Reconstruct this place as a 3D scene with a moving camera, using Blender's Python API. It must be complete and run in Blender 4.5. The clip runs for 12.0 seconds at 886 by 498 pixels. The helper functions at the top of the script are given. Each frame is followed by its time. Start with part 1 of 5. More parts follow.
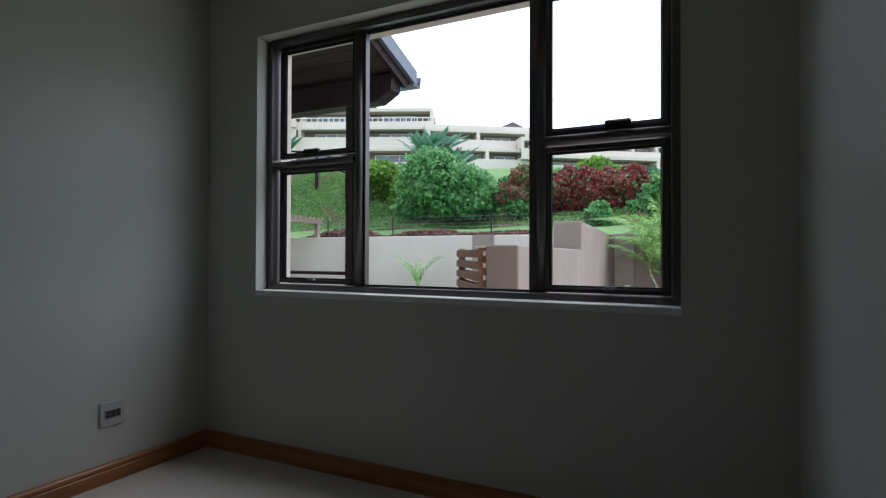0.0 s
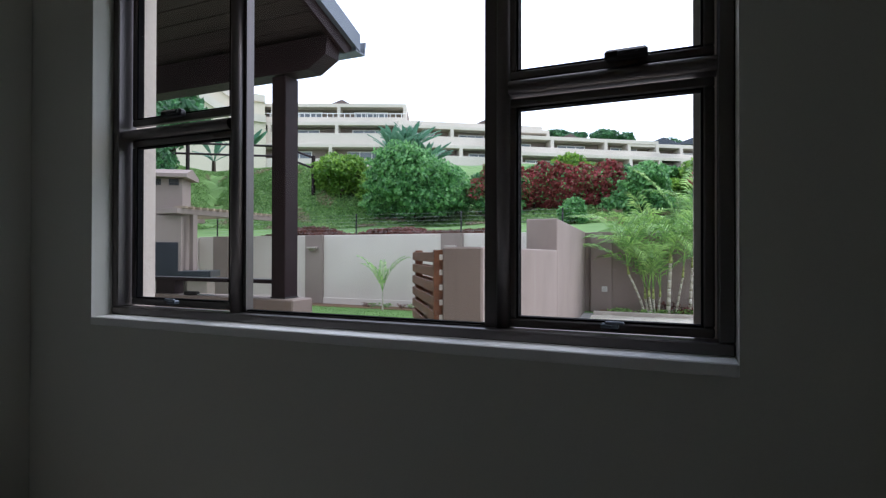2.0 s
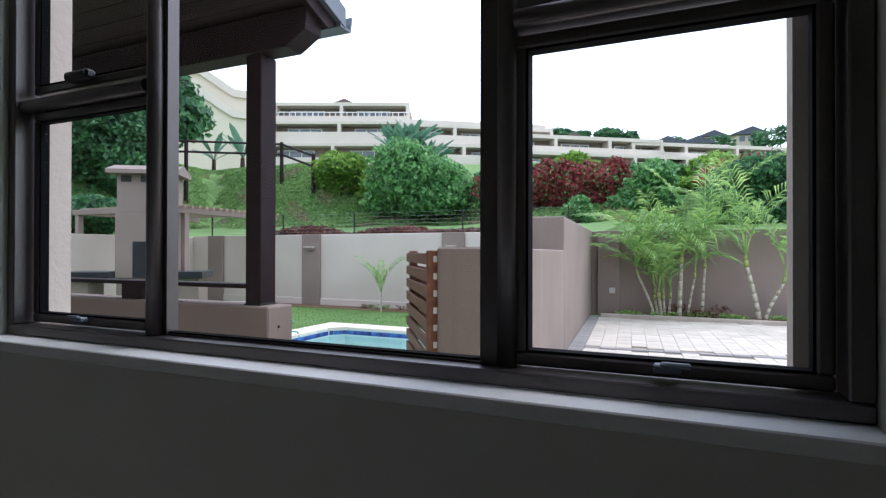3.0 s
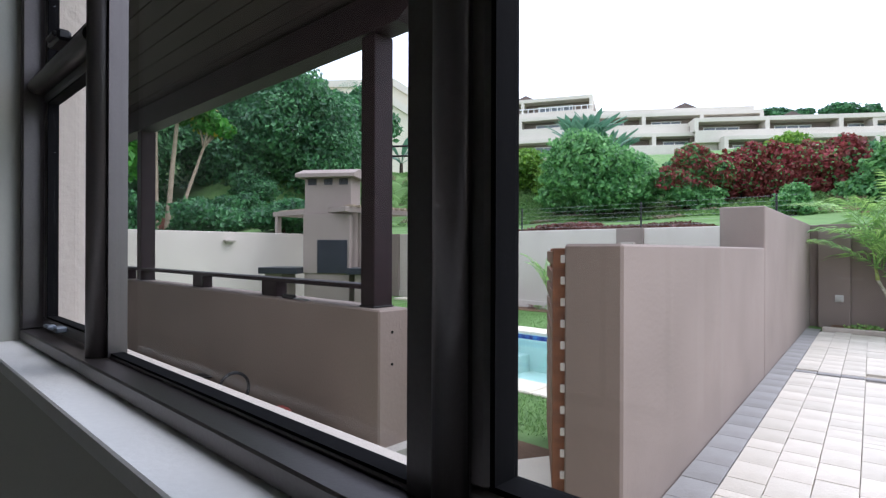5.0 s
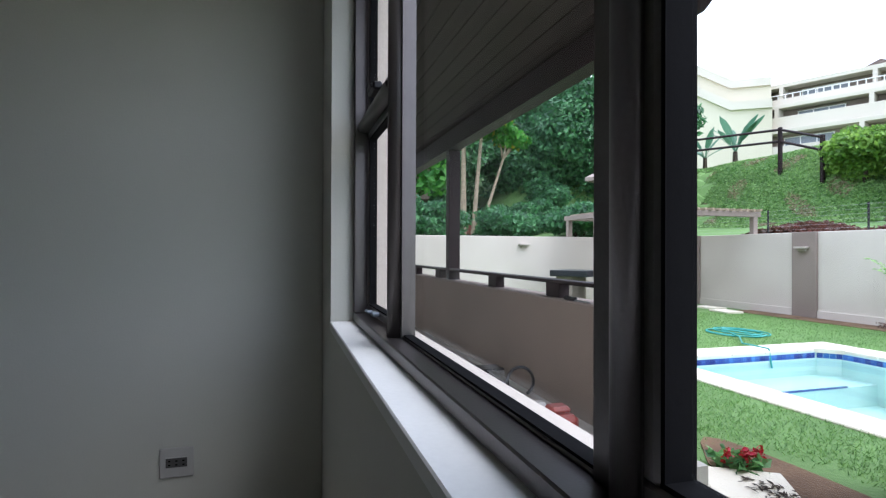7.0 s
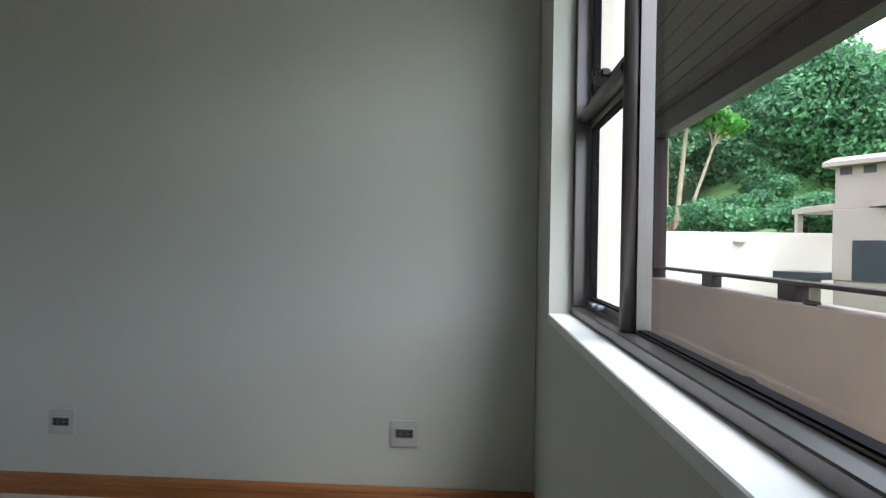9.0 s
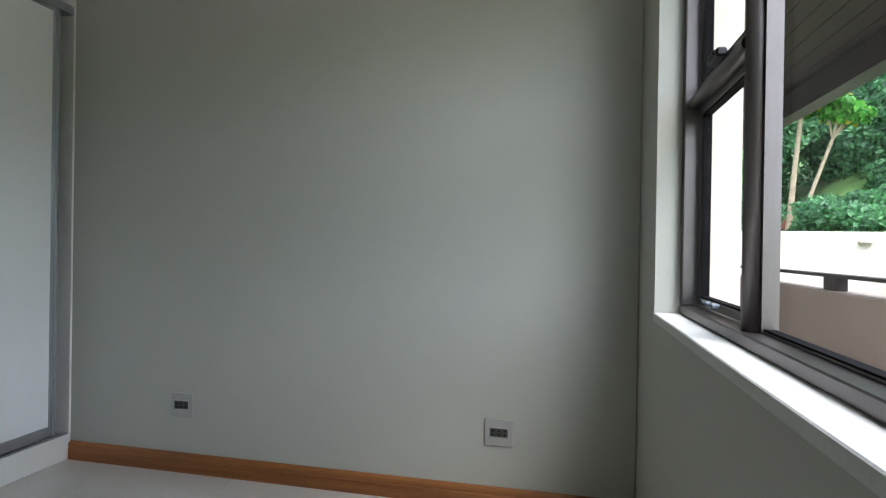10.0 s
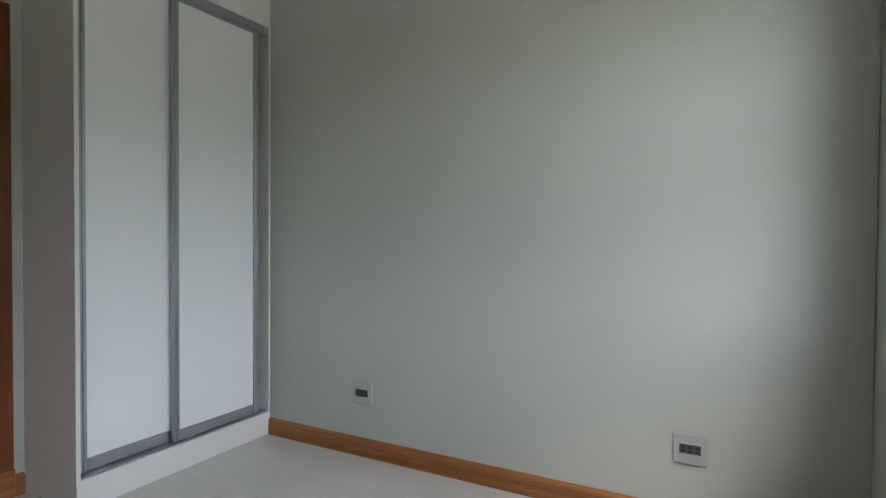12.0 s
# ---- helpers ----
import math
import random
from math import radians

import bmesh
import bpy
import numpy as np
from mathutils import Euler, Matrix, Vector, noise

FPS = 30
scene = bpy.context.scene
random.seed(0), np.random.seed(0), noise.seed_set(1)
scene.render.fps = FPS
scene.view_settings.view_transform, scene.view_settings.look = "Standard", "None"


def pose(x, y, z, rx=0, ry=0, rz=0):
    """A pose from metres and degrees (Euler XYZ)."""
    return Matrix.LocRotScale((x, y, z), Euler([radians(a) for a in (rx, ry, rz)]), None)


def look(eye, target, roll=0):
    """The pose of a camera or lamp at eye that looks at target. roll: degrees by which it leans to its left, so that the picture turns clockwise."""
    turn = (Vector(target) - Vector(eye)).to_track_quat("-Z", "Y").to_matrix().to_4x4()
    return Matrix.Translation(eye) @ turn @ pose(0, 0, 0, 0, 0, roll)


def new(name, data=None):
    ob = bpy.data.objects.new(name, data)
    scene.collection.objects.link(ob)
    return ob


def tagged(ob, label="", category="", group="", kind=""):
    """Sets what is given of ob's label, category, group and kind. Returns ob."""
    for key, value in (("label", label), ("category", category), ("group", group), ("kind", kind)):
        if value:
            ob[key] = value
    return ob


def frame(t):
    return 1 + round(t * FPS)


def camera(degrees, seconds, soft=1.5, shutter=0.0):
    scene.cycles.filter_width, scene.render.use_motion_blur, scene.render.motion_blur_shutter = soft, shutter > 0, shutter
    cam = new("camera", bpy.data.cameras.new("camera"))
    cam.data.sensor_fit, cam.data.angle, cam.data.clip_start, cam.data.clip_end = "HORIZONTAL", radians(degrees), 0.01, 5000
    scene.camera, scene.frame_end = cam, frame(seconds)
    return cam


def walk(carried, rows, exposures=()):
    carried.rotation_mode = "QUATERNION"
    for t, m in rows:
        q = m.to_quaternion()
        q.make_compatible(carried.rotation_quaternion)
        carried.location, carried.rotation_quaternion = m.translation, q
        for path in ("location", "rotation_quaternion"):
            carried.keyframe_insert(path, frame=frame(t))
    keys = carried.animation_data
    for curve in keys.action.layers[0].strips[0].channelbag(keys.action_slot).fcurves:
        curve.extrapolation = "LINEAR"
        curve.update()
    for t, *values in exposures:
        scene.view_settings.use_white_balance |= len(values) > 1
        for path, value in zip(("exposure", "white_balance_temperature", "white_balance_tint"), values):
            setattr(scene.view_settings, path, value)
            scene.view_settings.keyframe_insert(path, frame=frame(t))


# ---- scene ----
cam = camera(78.4, 12.0, soft=1.25)
PATH = [
    (0, (2.599, -2.209, 1.094), (1.713, -0.416, 1.116), 0.2),
    (0.5, (2.536, -1.994, 1.106), (1.675, -0.189, 1.123), 0.1),
    (1, (2.489, -1.808, 1.121), (1.662, 0.013, 1.135), 0.0),
    (1.5, (2.438, -1.563, 1.132), (1.633, 0.267, 1.147), 0.0),
    (2, (2.381, -1.331, 1.139), (1.579, 0.501, 1.153), 0.1),
    (2.5, (2.297, -1.1, 1.148), (1.495, 0.732, 1.163), 0.1),
    (2.7, (2.27, -1.015, 1.15), (1.469, 0.818, 1.163), 0.1),
    (4.4, (2.208, -0.358, 1.15), (1.078, 1.293, 1.156), 0.2),
    (5, (2.232, -0.214, 1.151), (0.864, 1.245, 1.153), 0.2),
    (5.5, (2.274, -0.16, 1.15), (0.684, 1.052, 1.159), 0.0),
    (6, (2.309, -0.157, 1.148), (0.585, 0.856, 1.164), -0.1),
    (6.5, (2.327, -0.155, 1.149), (0.488, 0.631, 1.163), -0.1),
    (7, (2.336, -0.168, 1.149), (0.418, 0.401, 1.16), 0.2),
    (9, (2.33, -0.273, 1.135), (0.333, -0.385, 1.124), 0.9),
    (9.5, (2.322, -0.294, 1.124), (0.339, -0.555, 1.111), 0.8),
    (10, (2.311, -0.309, 1.109), (0.357, -0.736, 1.102), 0.9),
    (10.5, (2.304, -0.329, 1.115), (0.392, -0.912, 1.097), 0.7),
    (11, (2.297, -0.342, 1.112), (0.436, -1.076, 1.092), 0.6),
    (11.5, (2.323, -0.407, 1.105), (0.498, -1.224, 1.09), 0.9),
    (12, (2.272, -0.43, 1.125), (0.505, -1.368, 1.085), 0.4),
]
walk(cam, [(t, look(e, a, r)) for t, e, a, r in PATH],
     [(0, -0.02, 5950, 15), (1.2, -0.15, 5950, 16), (2.7, -0.12, 5950, 18), (4.4, -0.12, 5950, 18), (5.5, 0.1, 5950, 18), (7.2, 0.5, 5900, 15), (9, 1.35, 6150, 12), (10.5, 1.47, 6250, 12), (12, 1.8, 6280, 12)])

# ---- world and sun: bright overcast sky ----
SUN_EL, SUN_ROT = radians(58), radians(48)
world = bpy.data.worlds.new("world")
scene.world = world
world.use_nodes = True
wn, wl = world.node_tree.nodes, world.node_tree.links
wn.clear()
sky = wn.new("ShaderNodeTexSky")
sky.sky_type, sky.sun_disc, sky.sun_elevation, sky.sun_rotation = "NISHITA", False, SUN_EL, SUN_ROT
sky.dust_density = 4.0
bg_sky, bg_cloud, bg_add, w_out = wn.new("ShaderNodeBackground"), wn.new("ShaderNodeBackground"), wn.new("ShaderNodeAddShader"), wn.new("ShaderNodeOutputWorld")
bg_sky.inputs[1].default_value = 0.07
bg_cloud.inputs[0].default_value, bg_cloud.inputs[1].default_value = (0.91, 0.955, 1.06, 1), 2.05
wl.new(sky.outputs[0], bg_sky.inputs[0])
wl.new(bg_sky.outputs[0], bg_add.inputs[0])
wl.new(bg_cloud.outputs[0], bg_add.inputs[1])
wl.new(bg_add.outputs[0], w_out.inputs[0])
sun_data = bpy.data.lights.new("sun", "SUN")
sun_data.energy, sun_data.angle, sun_data.color = 1.0, radians(30), (1.0, 0.985, 0.97)
sun = new("sun", sun_data)
sun.matrix_world = look((30 * math.cos(SUN_EL) * math.sin(SUN_ROT), 30 * math.cos(SUN_EL) * math.cos(SUN_ROT), 30 * math.sin(SUN_EL)), (0, 0, 0))

# ---- materials ----
def srgb(h):
    c = [int(h[i:i + 2], 16) / 255 for i in (0, 2, 4)]
    return tuple(x / 12.92 if x <= 0.04045 else ((x + 0.055) / 1.055) ** 2.4 for x in c)


def mat(name, col, rough=0.6, metal=0.0, col2=None, scale=3.0, fine=60.0, bump=0.15, amount=0.35, island=0.0, piece=0.0, stretch=(1, 1, 1), spec=0.5, back=None):
    """A surface with broad stains and fine grain; island and piece vary leaf by leaf and piece by piece."""
    m = bpy.data.materials.new(name)
    m.use_nodes = True
    n, l = m.node_tree.nodes, m.node_tree.links
    b = n["Principled BSDF"]
    col2 = col2 or tuple(c * 0.72 for c in col)
    tc, mp = n.new("ShaderNodeTexCoord"), n.new("ShaderNodeMapping")
    mp.inputs["Scale"].default_value = stretch
    l.new(tc.outputs["Object"], mp.inputs["Vector"])
    broad, grain = n.new("ShaderNodeTexNoise"), n.new("ShaderNodeTexNoise")
    for t, s, d in ((broad, scale, 4), (grain, fine, 3)):
        t.inputs["Scale"].default_value, t.inputs["Detail"].default_value = s, d
        l.new(mp.outputs[0], t.inputs["Vector"])
    add = n.new("ShaderNodeMath")
    add.operation = "MULTIPLY_ADD"
    l.new(grain.outputs[0], add.inputs[0])
    add.inputs[1].default_value = 0.45
    l.new(broad.outputs[0], add.inputs[2])
    ramp = n.new("ShaderNodeMapRange")
    ramp.inputs[1].default_value, ramp.inputs[2].default_value = 0.5, 0.95
    ramp.inputs[4].default_value = amount * 2
    l.new(add.outputs[0], ramp.inputs[0])
    mix = n.new("ShaderNodeMix")
    mix.data_type = "RGBA"
    mix.inputs["A"].default_value, mix.inputs["B"].default_value = (*col, 1), (*col2, 1)
    l.new(ramp.outputs[0], mix.inputs["Factor"])
    out = mix.outputs["Result"]
    if island or piece:
        hsv = n.new("ShaderNodeHueSaturation")
        l.new(out, hsv.inputs["Color"])
        if island:
            rnd = n.new("ShaderNodeNewGeometry").outputs["Random Per Island"]
        else:
            rnd = n.new("ShaderNodeObjectInfo").outputs["Random"]
        v = n.new("ShaderNodeMapRange")
        k = island or piece
        v.inputs[3].default_value, v.inputs[4].default_value = 1 - k, 1 + k
        l.new(rnd, v.inputs[0])
        l.new(v.outputs[0], hsv.inputs["Value"])
        h = n.new("ShaderNodeMapRange")
        h.inputs[3].default_value, h.inputs[4].default_value = 0.5 + 0.04 * k, 0.5 - 0.04 * k
        l.new(rnd, h.inputs[0])
        l.new(h.outputs[0], hsv.inputs["Hue"])
        out = hsv.outputs[0]
    l.new(out, b.inputs["Base Color"])
    b.inputs["Roughness"].default_value, b.inputs["Metallic"].default_value = rough, metal
    b.inputs["Specular IOR Level"].default_value = spec
    if bump:
        bp = n.new("ShaderNodeBump")
        bp.inputs["Strength"].default_value, bp.inputs["Distance"].default_value = bump, 0.01
        l.new(grain.outputs[0], bp.inputs["Height"])
        l.new(bp.outputs[0], b.inputs["Normal"])
    if back:
        # light that passes through a leaf
        tr, ad = n.new("ShaderNodeBsdfTranslucent"), n.new("ShaderNodeMixShader")
        l.new(out, tr.inputs[0])
        ad.inputs[0].default_value = back
        l.new(b.outputs[0], ad.inputs[1])
        l.new(tr.outputs[0], ad.inputs[2])
        l.new(ad.outputs[0], n["Material Output"].inputs[0])
    return m


def leafy(name, a, b, vary=0.35, rough=0.45):
    return mat(name, a, rough, 0, b, 0.5, 9, 0, 0.5, island=vary, back=0.4)


def glass_mat(name, tint, gloss_rough=0.0, top=0.3):
    m = bpy.data.materials.new(name)
    m.use_nodes = True
    n, l = m.node_tree.nodes, m.node_tree.links
    n.remove(n["Principled BSDF"])
    t, g, mx, fr = n.new("ShaderNodeBsdfTransparent"), n.new("ShaderNodeBsdfGlossy"), n.new("ShaderNodeMixShader"), n.new("ShaderNodeLayerWeight")
    t.inputs[0].default_value = (*tint, 1)
    g.inputs["Roughness"].default_value = gloss_rough
    # gloss grows towards grazing angles
    pw = n.new("ShaderNodeMath")
    pw.operation, pw.inputs[1].default_value = "POWER", 4.5
    mr = n.new("ShaderNodeMapRange")
    mr.inputs[3].default_value, mr.inputs[4].default_value = 0.02, top
    l.new(fr.outputs["Facing"], pw.inputs[0])
    l.new(pw.outputs[0], mr.inputs[0])
    l.new(mr.outputs[0], mx.inputs[0])
    l.new(t.outputs[0], mx.inputs[1])
    l.new(g.outputs[0], mx.inputs[2])
    l.new(mx.outputs[0], n["Material Output"].inputs[0])
    return m


M_WALL = mat("wall_paint", srgb("bdbfb6"), 0.6, 0, srgb("b5b7ae"), 1.2, 160, 0.06, 0.3)
M_CEIL = mat("ceiling_paint", srgb("d6d5ce"), 0.8, 0, None, 1.5, 120, 0.04, 0.05)
M_SILL = mat("sill_paint", srgb("dcdedc"), 0.55, 0, srgb("c9ccca"), 4, 90, 0.08, 0.3)
M_TILE = mat("polished_tile", srgb("cfcbc4"), 0.07, 0, srgb("c6c2ba"), 2.5, 30, 0.006, 0.35, piece=0.015)
M_GROUT = mat("grout", srgb("c0bcb4"), 0.9, 0, None, 8, 90, 0.2)
M_WOOD = mat("skirting_wood", srgb("a8703f"), 0.42, 0, srgb("7d4a24"), 2.2, 26, 0.12, 0.5, stretch=(6, 0.7, 14))
M_WOODX = mat("skirting_wood_cross", srgb("a8703f"), 0.42, 0, srgb("7d4a24"), 2.2, 26, 0.12, 0.5, stretch=(0.7, 6, 14))
M_DOORWOOD = mat("door_wood", srgb("8a4a22"), 0.4, 0, srgb("5f2f14"), 2.0, 22, 0.1, 0.5, stretch=(9, 9, 0.6))
M_FRAME = mat("bronze_aluminium", srgb("6b6766"), 0.38, 0.9, srgb("5f5b5a"), 3, 200, 0.03, 0.4)
# rubber of the gaskets, and black for shade on edges and in holes
M_GASKET_SHADE = mat("black_rubber_and_shade", (0.006, 0.006, 0.007), 0.9, 0, None, 6, 80, 0.05, spec=0.08)
M_HANDLE = mat("handle_black", (0.015, 0.015, 0.017), 0.35, 0.2, None, 8, 80, 0.05)
M_STEEL = mat("brushed_steel", srgb("b9bcbf"), 0.3, 0.9, None, 6, 140, 0.05, 0.2)
M_ALU = mat("silver_aluminium", srgb("b4b9be"), 0.35, 0.7, srgb("a2a7ac"), 3, 150, 0.03, 0.3, stretch=(8, 8, 0.5))
M_PANEL = mat("white_door_panel", srgb("f0f1f1"), 0.28, 0, srgb("e8eaea"), 1.2, 60, 0.01, 0.2)
M_CARC = mat("white_board", srgb("e9e8e3"), 0.5, 0, srgb("dfded9"), 1.5, 70, 0.04, 0.25)
# near-black that stands for the shade inside recesses
M_DARK = mat("recess_shade", srgb("2a2b2c"), 0.6, 0, None, 3, 60, 0.1)
M_PLATE = mat("socket_plate", srgb("b0b0ad"), 0.4, 0, None, 8, 100, 0.02, 0.1)
M_SOCK = mat("socket_module", srgb("4a4a48"), 0.45, 0, None, 8, 100, 0.02, 0.2)
M_GLASS = glass_mat("window_glass", (0.96, 0.975, 0.97))
# garden plaster; on the terrace back walls its darker tone is painted shade
M_PLASTER = mat("taupe_plaster_terrace_shade", srgb("92847b"), 0.85, 0, srgb("80736a"), 1.1, 45, 0.25, 0.45)
M_PLASTER_W = mat("cream_plaster", srgb("d2c9be"), 0.85, 0, srgb("bfb5aa"), 0.7, 45, 0.25, 0.45)
M_CAP = mat("concrete", srgb("bfb6aa"), 0.85, 0, srgb("9f968b"), 2, 50, 0.3, 0.5)
M_BROWN = mat("dark_stained_timber", srgb("33282a"), 0.5, 0, srgb("241c1d"), 3, 40, 0.15, 0.5, stretch=(1, 6, 6), spec=0.12)
M_SOFFIT = mat("dark_soffit_board", srgb("453e3b"), 0.6, 0, srgb("342f2d"), 2, 30, 0.15, 0.5, stretch=(0.6, 6, 6), spec=0.2)
M_GUTTER = mat("grey_gutter", srgb("6d7680"), 0.45, 0.3, srgb("59626b"), 3, 60, 0.05)
M_ROOF = mat("roof_sheet", srgb("565a60"), 0.6, 0.1, None, 3, 40, 0.1)
M_SLAT = mat("gate_timber", srgb("8a5a3c"), 0.6, 0, srgb("65402a"), 3, 30, 0.2, 0.5, stretch=(2, 2, 10))
M_PAVE = mat("beige_paver", srgb("d6cfc2"), 0.85, 0, srgb("bdb4a6"), 2, 60, 0.35, 0.5, piece=0.09)
M_PAVE_G = mat("grey_paver", srgb("9d9c9a"), 0.85, 0, srgb("85827f"), 2, 60, 0.35, 0.5, piece=0.09)
M_SAND = mat("joint_sand", srgb("b4ab9b"), 0.95, 0, None, 6, 90, 0.4)
M_COPE = mat("pool_coping", srgb("e6dfcd"), 0.8, 0, srgb("d2c8b2"), 2, 60, 0.25, 0.4, piece=0.04)
M_POOLT = mat("blue_mosaic", srgb("5273b4"), 0.2, 0, srgb("35529a"), 9, 40, 0.05, 0.8, piece=0.45)
M_POOL = mat("pool_marbelite", srgb("cfe4de"), 0.6, 0, srgb("c2dcd6"), 0.8, 40, 0.1, 0.4)
M_WATER = glass_mat("water", (0.91, 0.975, 0.97), 0.02)
M_GRASS = mat("lawn", srgb("6a8c4c"), 0.9, 0, srgb("58783f"), 1.4, 30, 0.6, 0.6)
M_BLADE = leafy("grass_blade", srgb("7ba45c"), srgb("638d49"), 0.4)
M_SOIL = mat("soil", srgb("7c6148"), 0.95, 0, srgb("5d4632"), 3, 40, 0.7, 0.6)
M_BUSH = leafy("bush_green", srgb("7aae6c"), srgb("4f8a4b"), 0.5)
M_LIME = leafy("bush_lime", srgb("86ac4a"), srgb("54822e"), 0.4)
M_RED = leafy("bush_red", srgb("a8534d"), srgb("6f3a32"), 0.5)
M_RUST = leafy("rust_growth", srgb("74473d"), srgb("4d3d2f"), 0.4)
M_BANK = leafy("bank_green", srgb("8aac68"), srgb("64904c"), 0.4)
M_DRY = leafy("dry_growth", srgb("a2917a"), srgb("85805c"), 0.4)
M_REDB = leafy("flower_red", srgb("c0232b"), srgb("96141f"), 0.3)
M_TREE = leafy("tree_dark", srgb("568a5a"), srgb("356440"), 0.5)
M_PAW = leafy("tree_light", srgb("5aa03c"), srgb("357f2b"), 0.4)
M_YELL = leafy("leaf_yellow", srgb("b9a92c"), srgb("8f9a2c"), 0.3)
M_PALM = leafy("palm_leaf", srgb("9cc070"), srgb("6a9a52"), 0.45)
M_PETIOLE = mat("palm_petiole", srgb("a3aa62"), 0.55, 0, srgb("7c9350"), 4, 40, 0.1, 0.5, stretch=(1, 1, 4))
M_STRE = leafy("strelitzia_leaf", srgb("6c957a"), srgb("44705a"), 0.35)
M_BARK = mat("bark", srgb("a2927c"), 0.9, 0, srgb("857660"), 4, 30, 0.5, 0.5, stretch=(1, 1, 3))
M_BARKD = mat("bark_dark", srgb("4d3f33"), 0.9, 0, srgb("33291f"), 4, 30, 0.5, 0.6)
M_CANE = mat("palm_cane", srgb("c6c2b4"), 0.7, 0, srgb("9a967c"), 5, 30, 0.2, 0.6, stretch=(1, 1, 5))
M_BLD = mat("building_render", srgb("cfc7ba"), 0.85, 0, srgb("bdb5a8"), 0.15, 6, 0.1, 0.4)
M_BLD2 = mat("building_wall", srgb("cfc8b4"), 0.85, 0, srgb("bfb6a2"), 0.15, 6, 0.1, 0.4)
M_BGLASS = mat("far_window", srgb("7b858c"), 0.15, 0, None, 0.5, 6, 0, 0.3)
M_WHITE = mat("white_frame", srgb("e8e8e6"), 0.5, 0, None, 2, 30, 0, 0.1)
M_FROOF = mat("far_roof", srgb("6c5e57"), 0.8, 0, srgb("544842"), 1, 12, 0.2, 0.5)
M_TERRA = mat("terracotta_roof", srgb("8a5344"), 0.85, 0, srgb("6a3d33"), 3, 20, 0.4, 0.5)
M_SLATE = mat("slate_roof", srgb("525863"), 0.8, 0, srgb("434852"), 1, 12, 0.2, 0.5)
M_STONE = mat("granite_top", srgb("2d3138"), 0.35, 0, srgb("202329"), 5, 90, 0.05, 0.5)
M_HOSE = mat("hose", srgb("2f9d94"), 0.5, 0, None, 5, 50, 0.05)
M_REDP = mat("red_plastic", srgb("8c3a33"), 0.4, 0, None, 5, 60, 0.05)
M_WHITEP = mat("white_plastic", srgb("d0cec8"), 0.4, 0, None, 5, 60, 0.05)
M_PATIO = mat("patio_tile", srgb("b9b4ab"), 0.5, 0, srgb("a29d95"), 2, 40, 0.1, 0.4, piece=0.04)

# ---- building helpers ----
origin = {}


def thing(name, label, category, at=(0, 0, 0), group="", kind=""):
    e = new(name)
    e.empty_display_size = 0.1
    e.location = at
    origin[e] = Vector(at)
    return tagged(e, label, category, group, kind)


def part(name, bm, material, parent=None, label="", smooth=False):
    """Links a bmesh, given in world places, as one mesh object under a thing or a part."""
    me = bpy.data.meshes.new(name)
    o = origin.get(parent, Vector((0, 0, 0)))
    if o.length:
        bmesh.ops.translate(bm, verts=bm.verts, vec=-o)
    bm.to_mesh(me)
    bm.free()
    me.materials.append(material)
    if smooth:
        me.polygons.foreach_set("use_smooth", [True] * len(me.polygons))
    ob = new(name, me)
    if parent:
        ob.parent = parent
        origin[ob] = o
    return tagged(ob, label)


def solid(name, bm, material, label="", category="", kind="", group=""):
    """A thing that is one mesh."""
    return tagged(part(name, bm, material), label, category, group, kind)


def raw(name, verts, faces, material, parent=None, label=""):
    me = bpy.data.meshes.new(name)
    o = origin.get(parent, Vector((0, 0, 0)))
    v = np.asarray(verts, float) - np.array(o)
    me.from_pydata(v.tolist(), [], faces if isinstance(faces, list) else faces.tolist())
    me.materials.append(material)
    ob = new(name, me)
    if parent:
        ob.parent = parent
        origin[ob] = o
    return tagged(ob, label)


def box(bm, x0, y0, z0, x1, y1, z1, bev=0.0, turn=None):
    g = bmesh.ops.create_cube(bm, size=1, matrix=Matrix.LocRotScale(((x0 + x1) / 2, (y0 + y1) / 2, (z0 + z1) / 2), None, (abs(x1 - x0), abs(y1 - y0), abs(z1 - z0))))
    vs = g["verts"]
    if bev:
        es = list({e for v in vs for e in v.link_edges})
        r = bmesh.ops.bevel(bm, geom=es, offset=bev, segments=1, affect="EDGES", profile=0.5)
        vs = r["verts"]
    if turn is not None:
        bmesh.ops.transform(bm, matrix=turn, verts=vs)
    return bm


def B(x0, y0, z0, x1, y1, z1, bev=0.0, turn=None):
    return box(bmesh.new(), x0, y0, z0, x1, y1, z1, bev, turn)


def tube(bm, p, q, r0, r1=None, seg=8):
    p, q = Vector(p), Vector(q)
    d = q - p
    m = Matrix.Translation((p + q) / 2) @ d.to_track_quat("Z", "Y").to_matrix().to_4x4()
    bmesh.ops.create_cone(bm, cap_ends=True, segments=seg, radius1=r0, radius2=r0 if r1 is None else r1, depth=d.length, matrix=m)
    return bm


def T(p, q, r0, r1=None, seg=8):
    return tube(bmesh.new(), p, q, r0, r1, seg)


def chain(bm, pts, r0, r1, seg=7):
    """A bent tapering stem through the points."""
    n = len(pts) - 1
    for i in range(n):
        tube(bm, pts[i], pts[i + 1], r0 + (r1 - r0) * i / n, r0 + (r1 - r0) * (i + 1) / n, seg)
    return bm


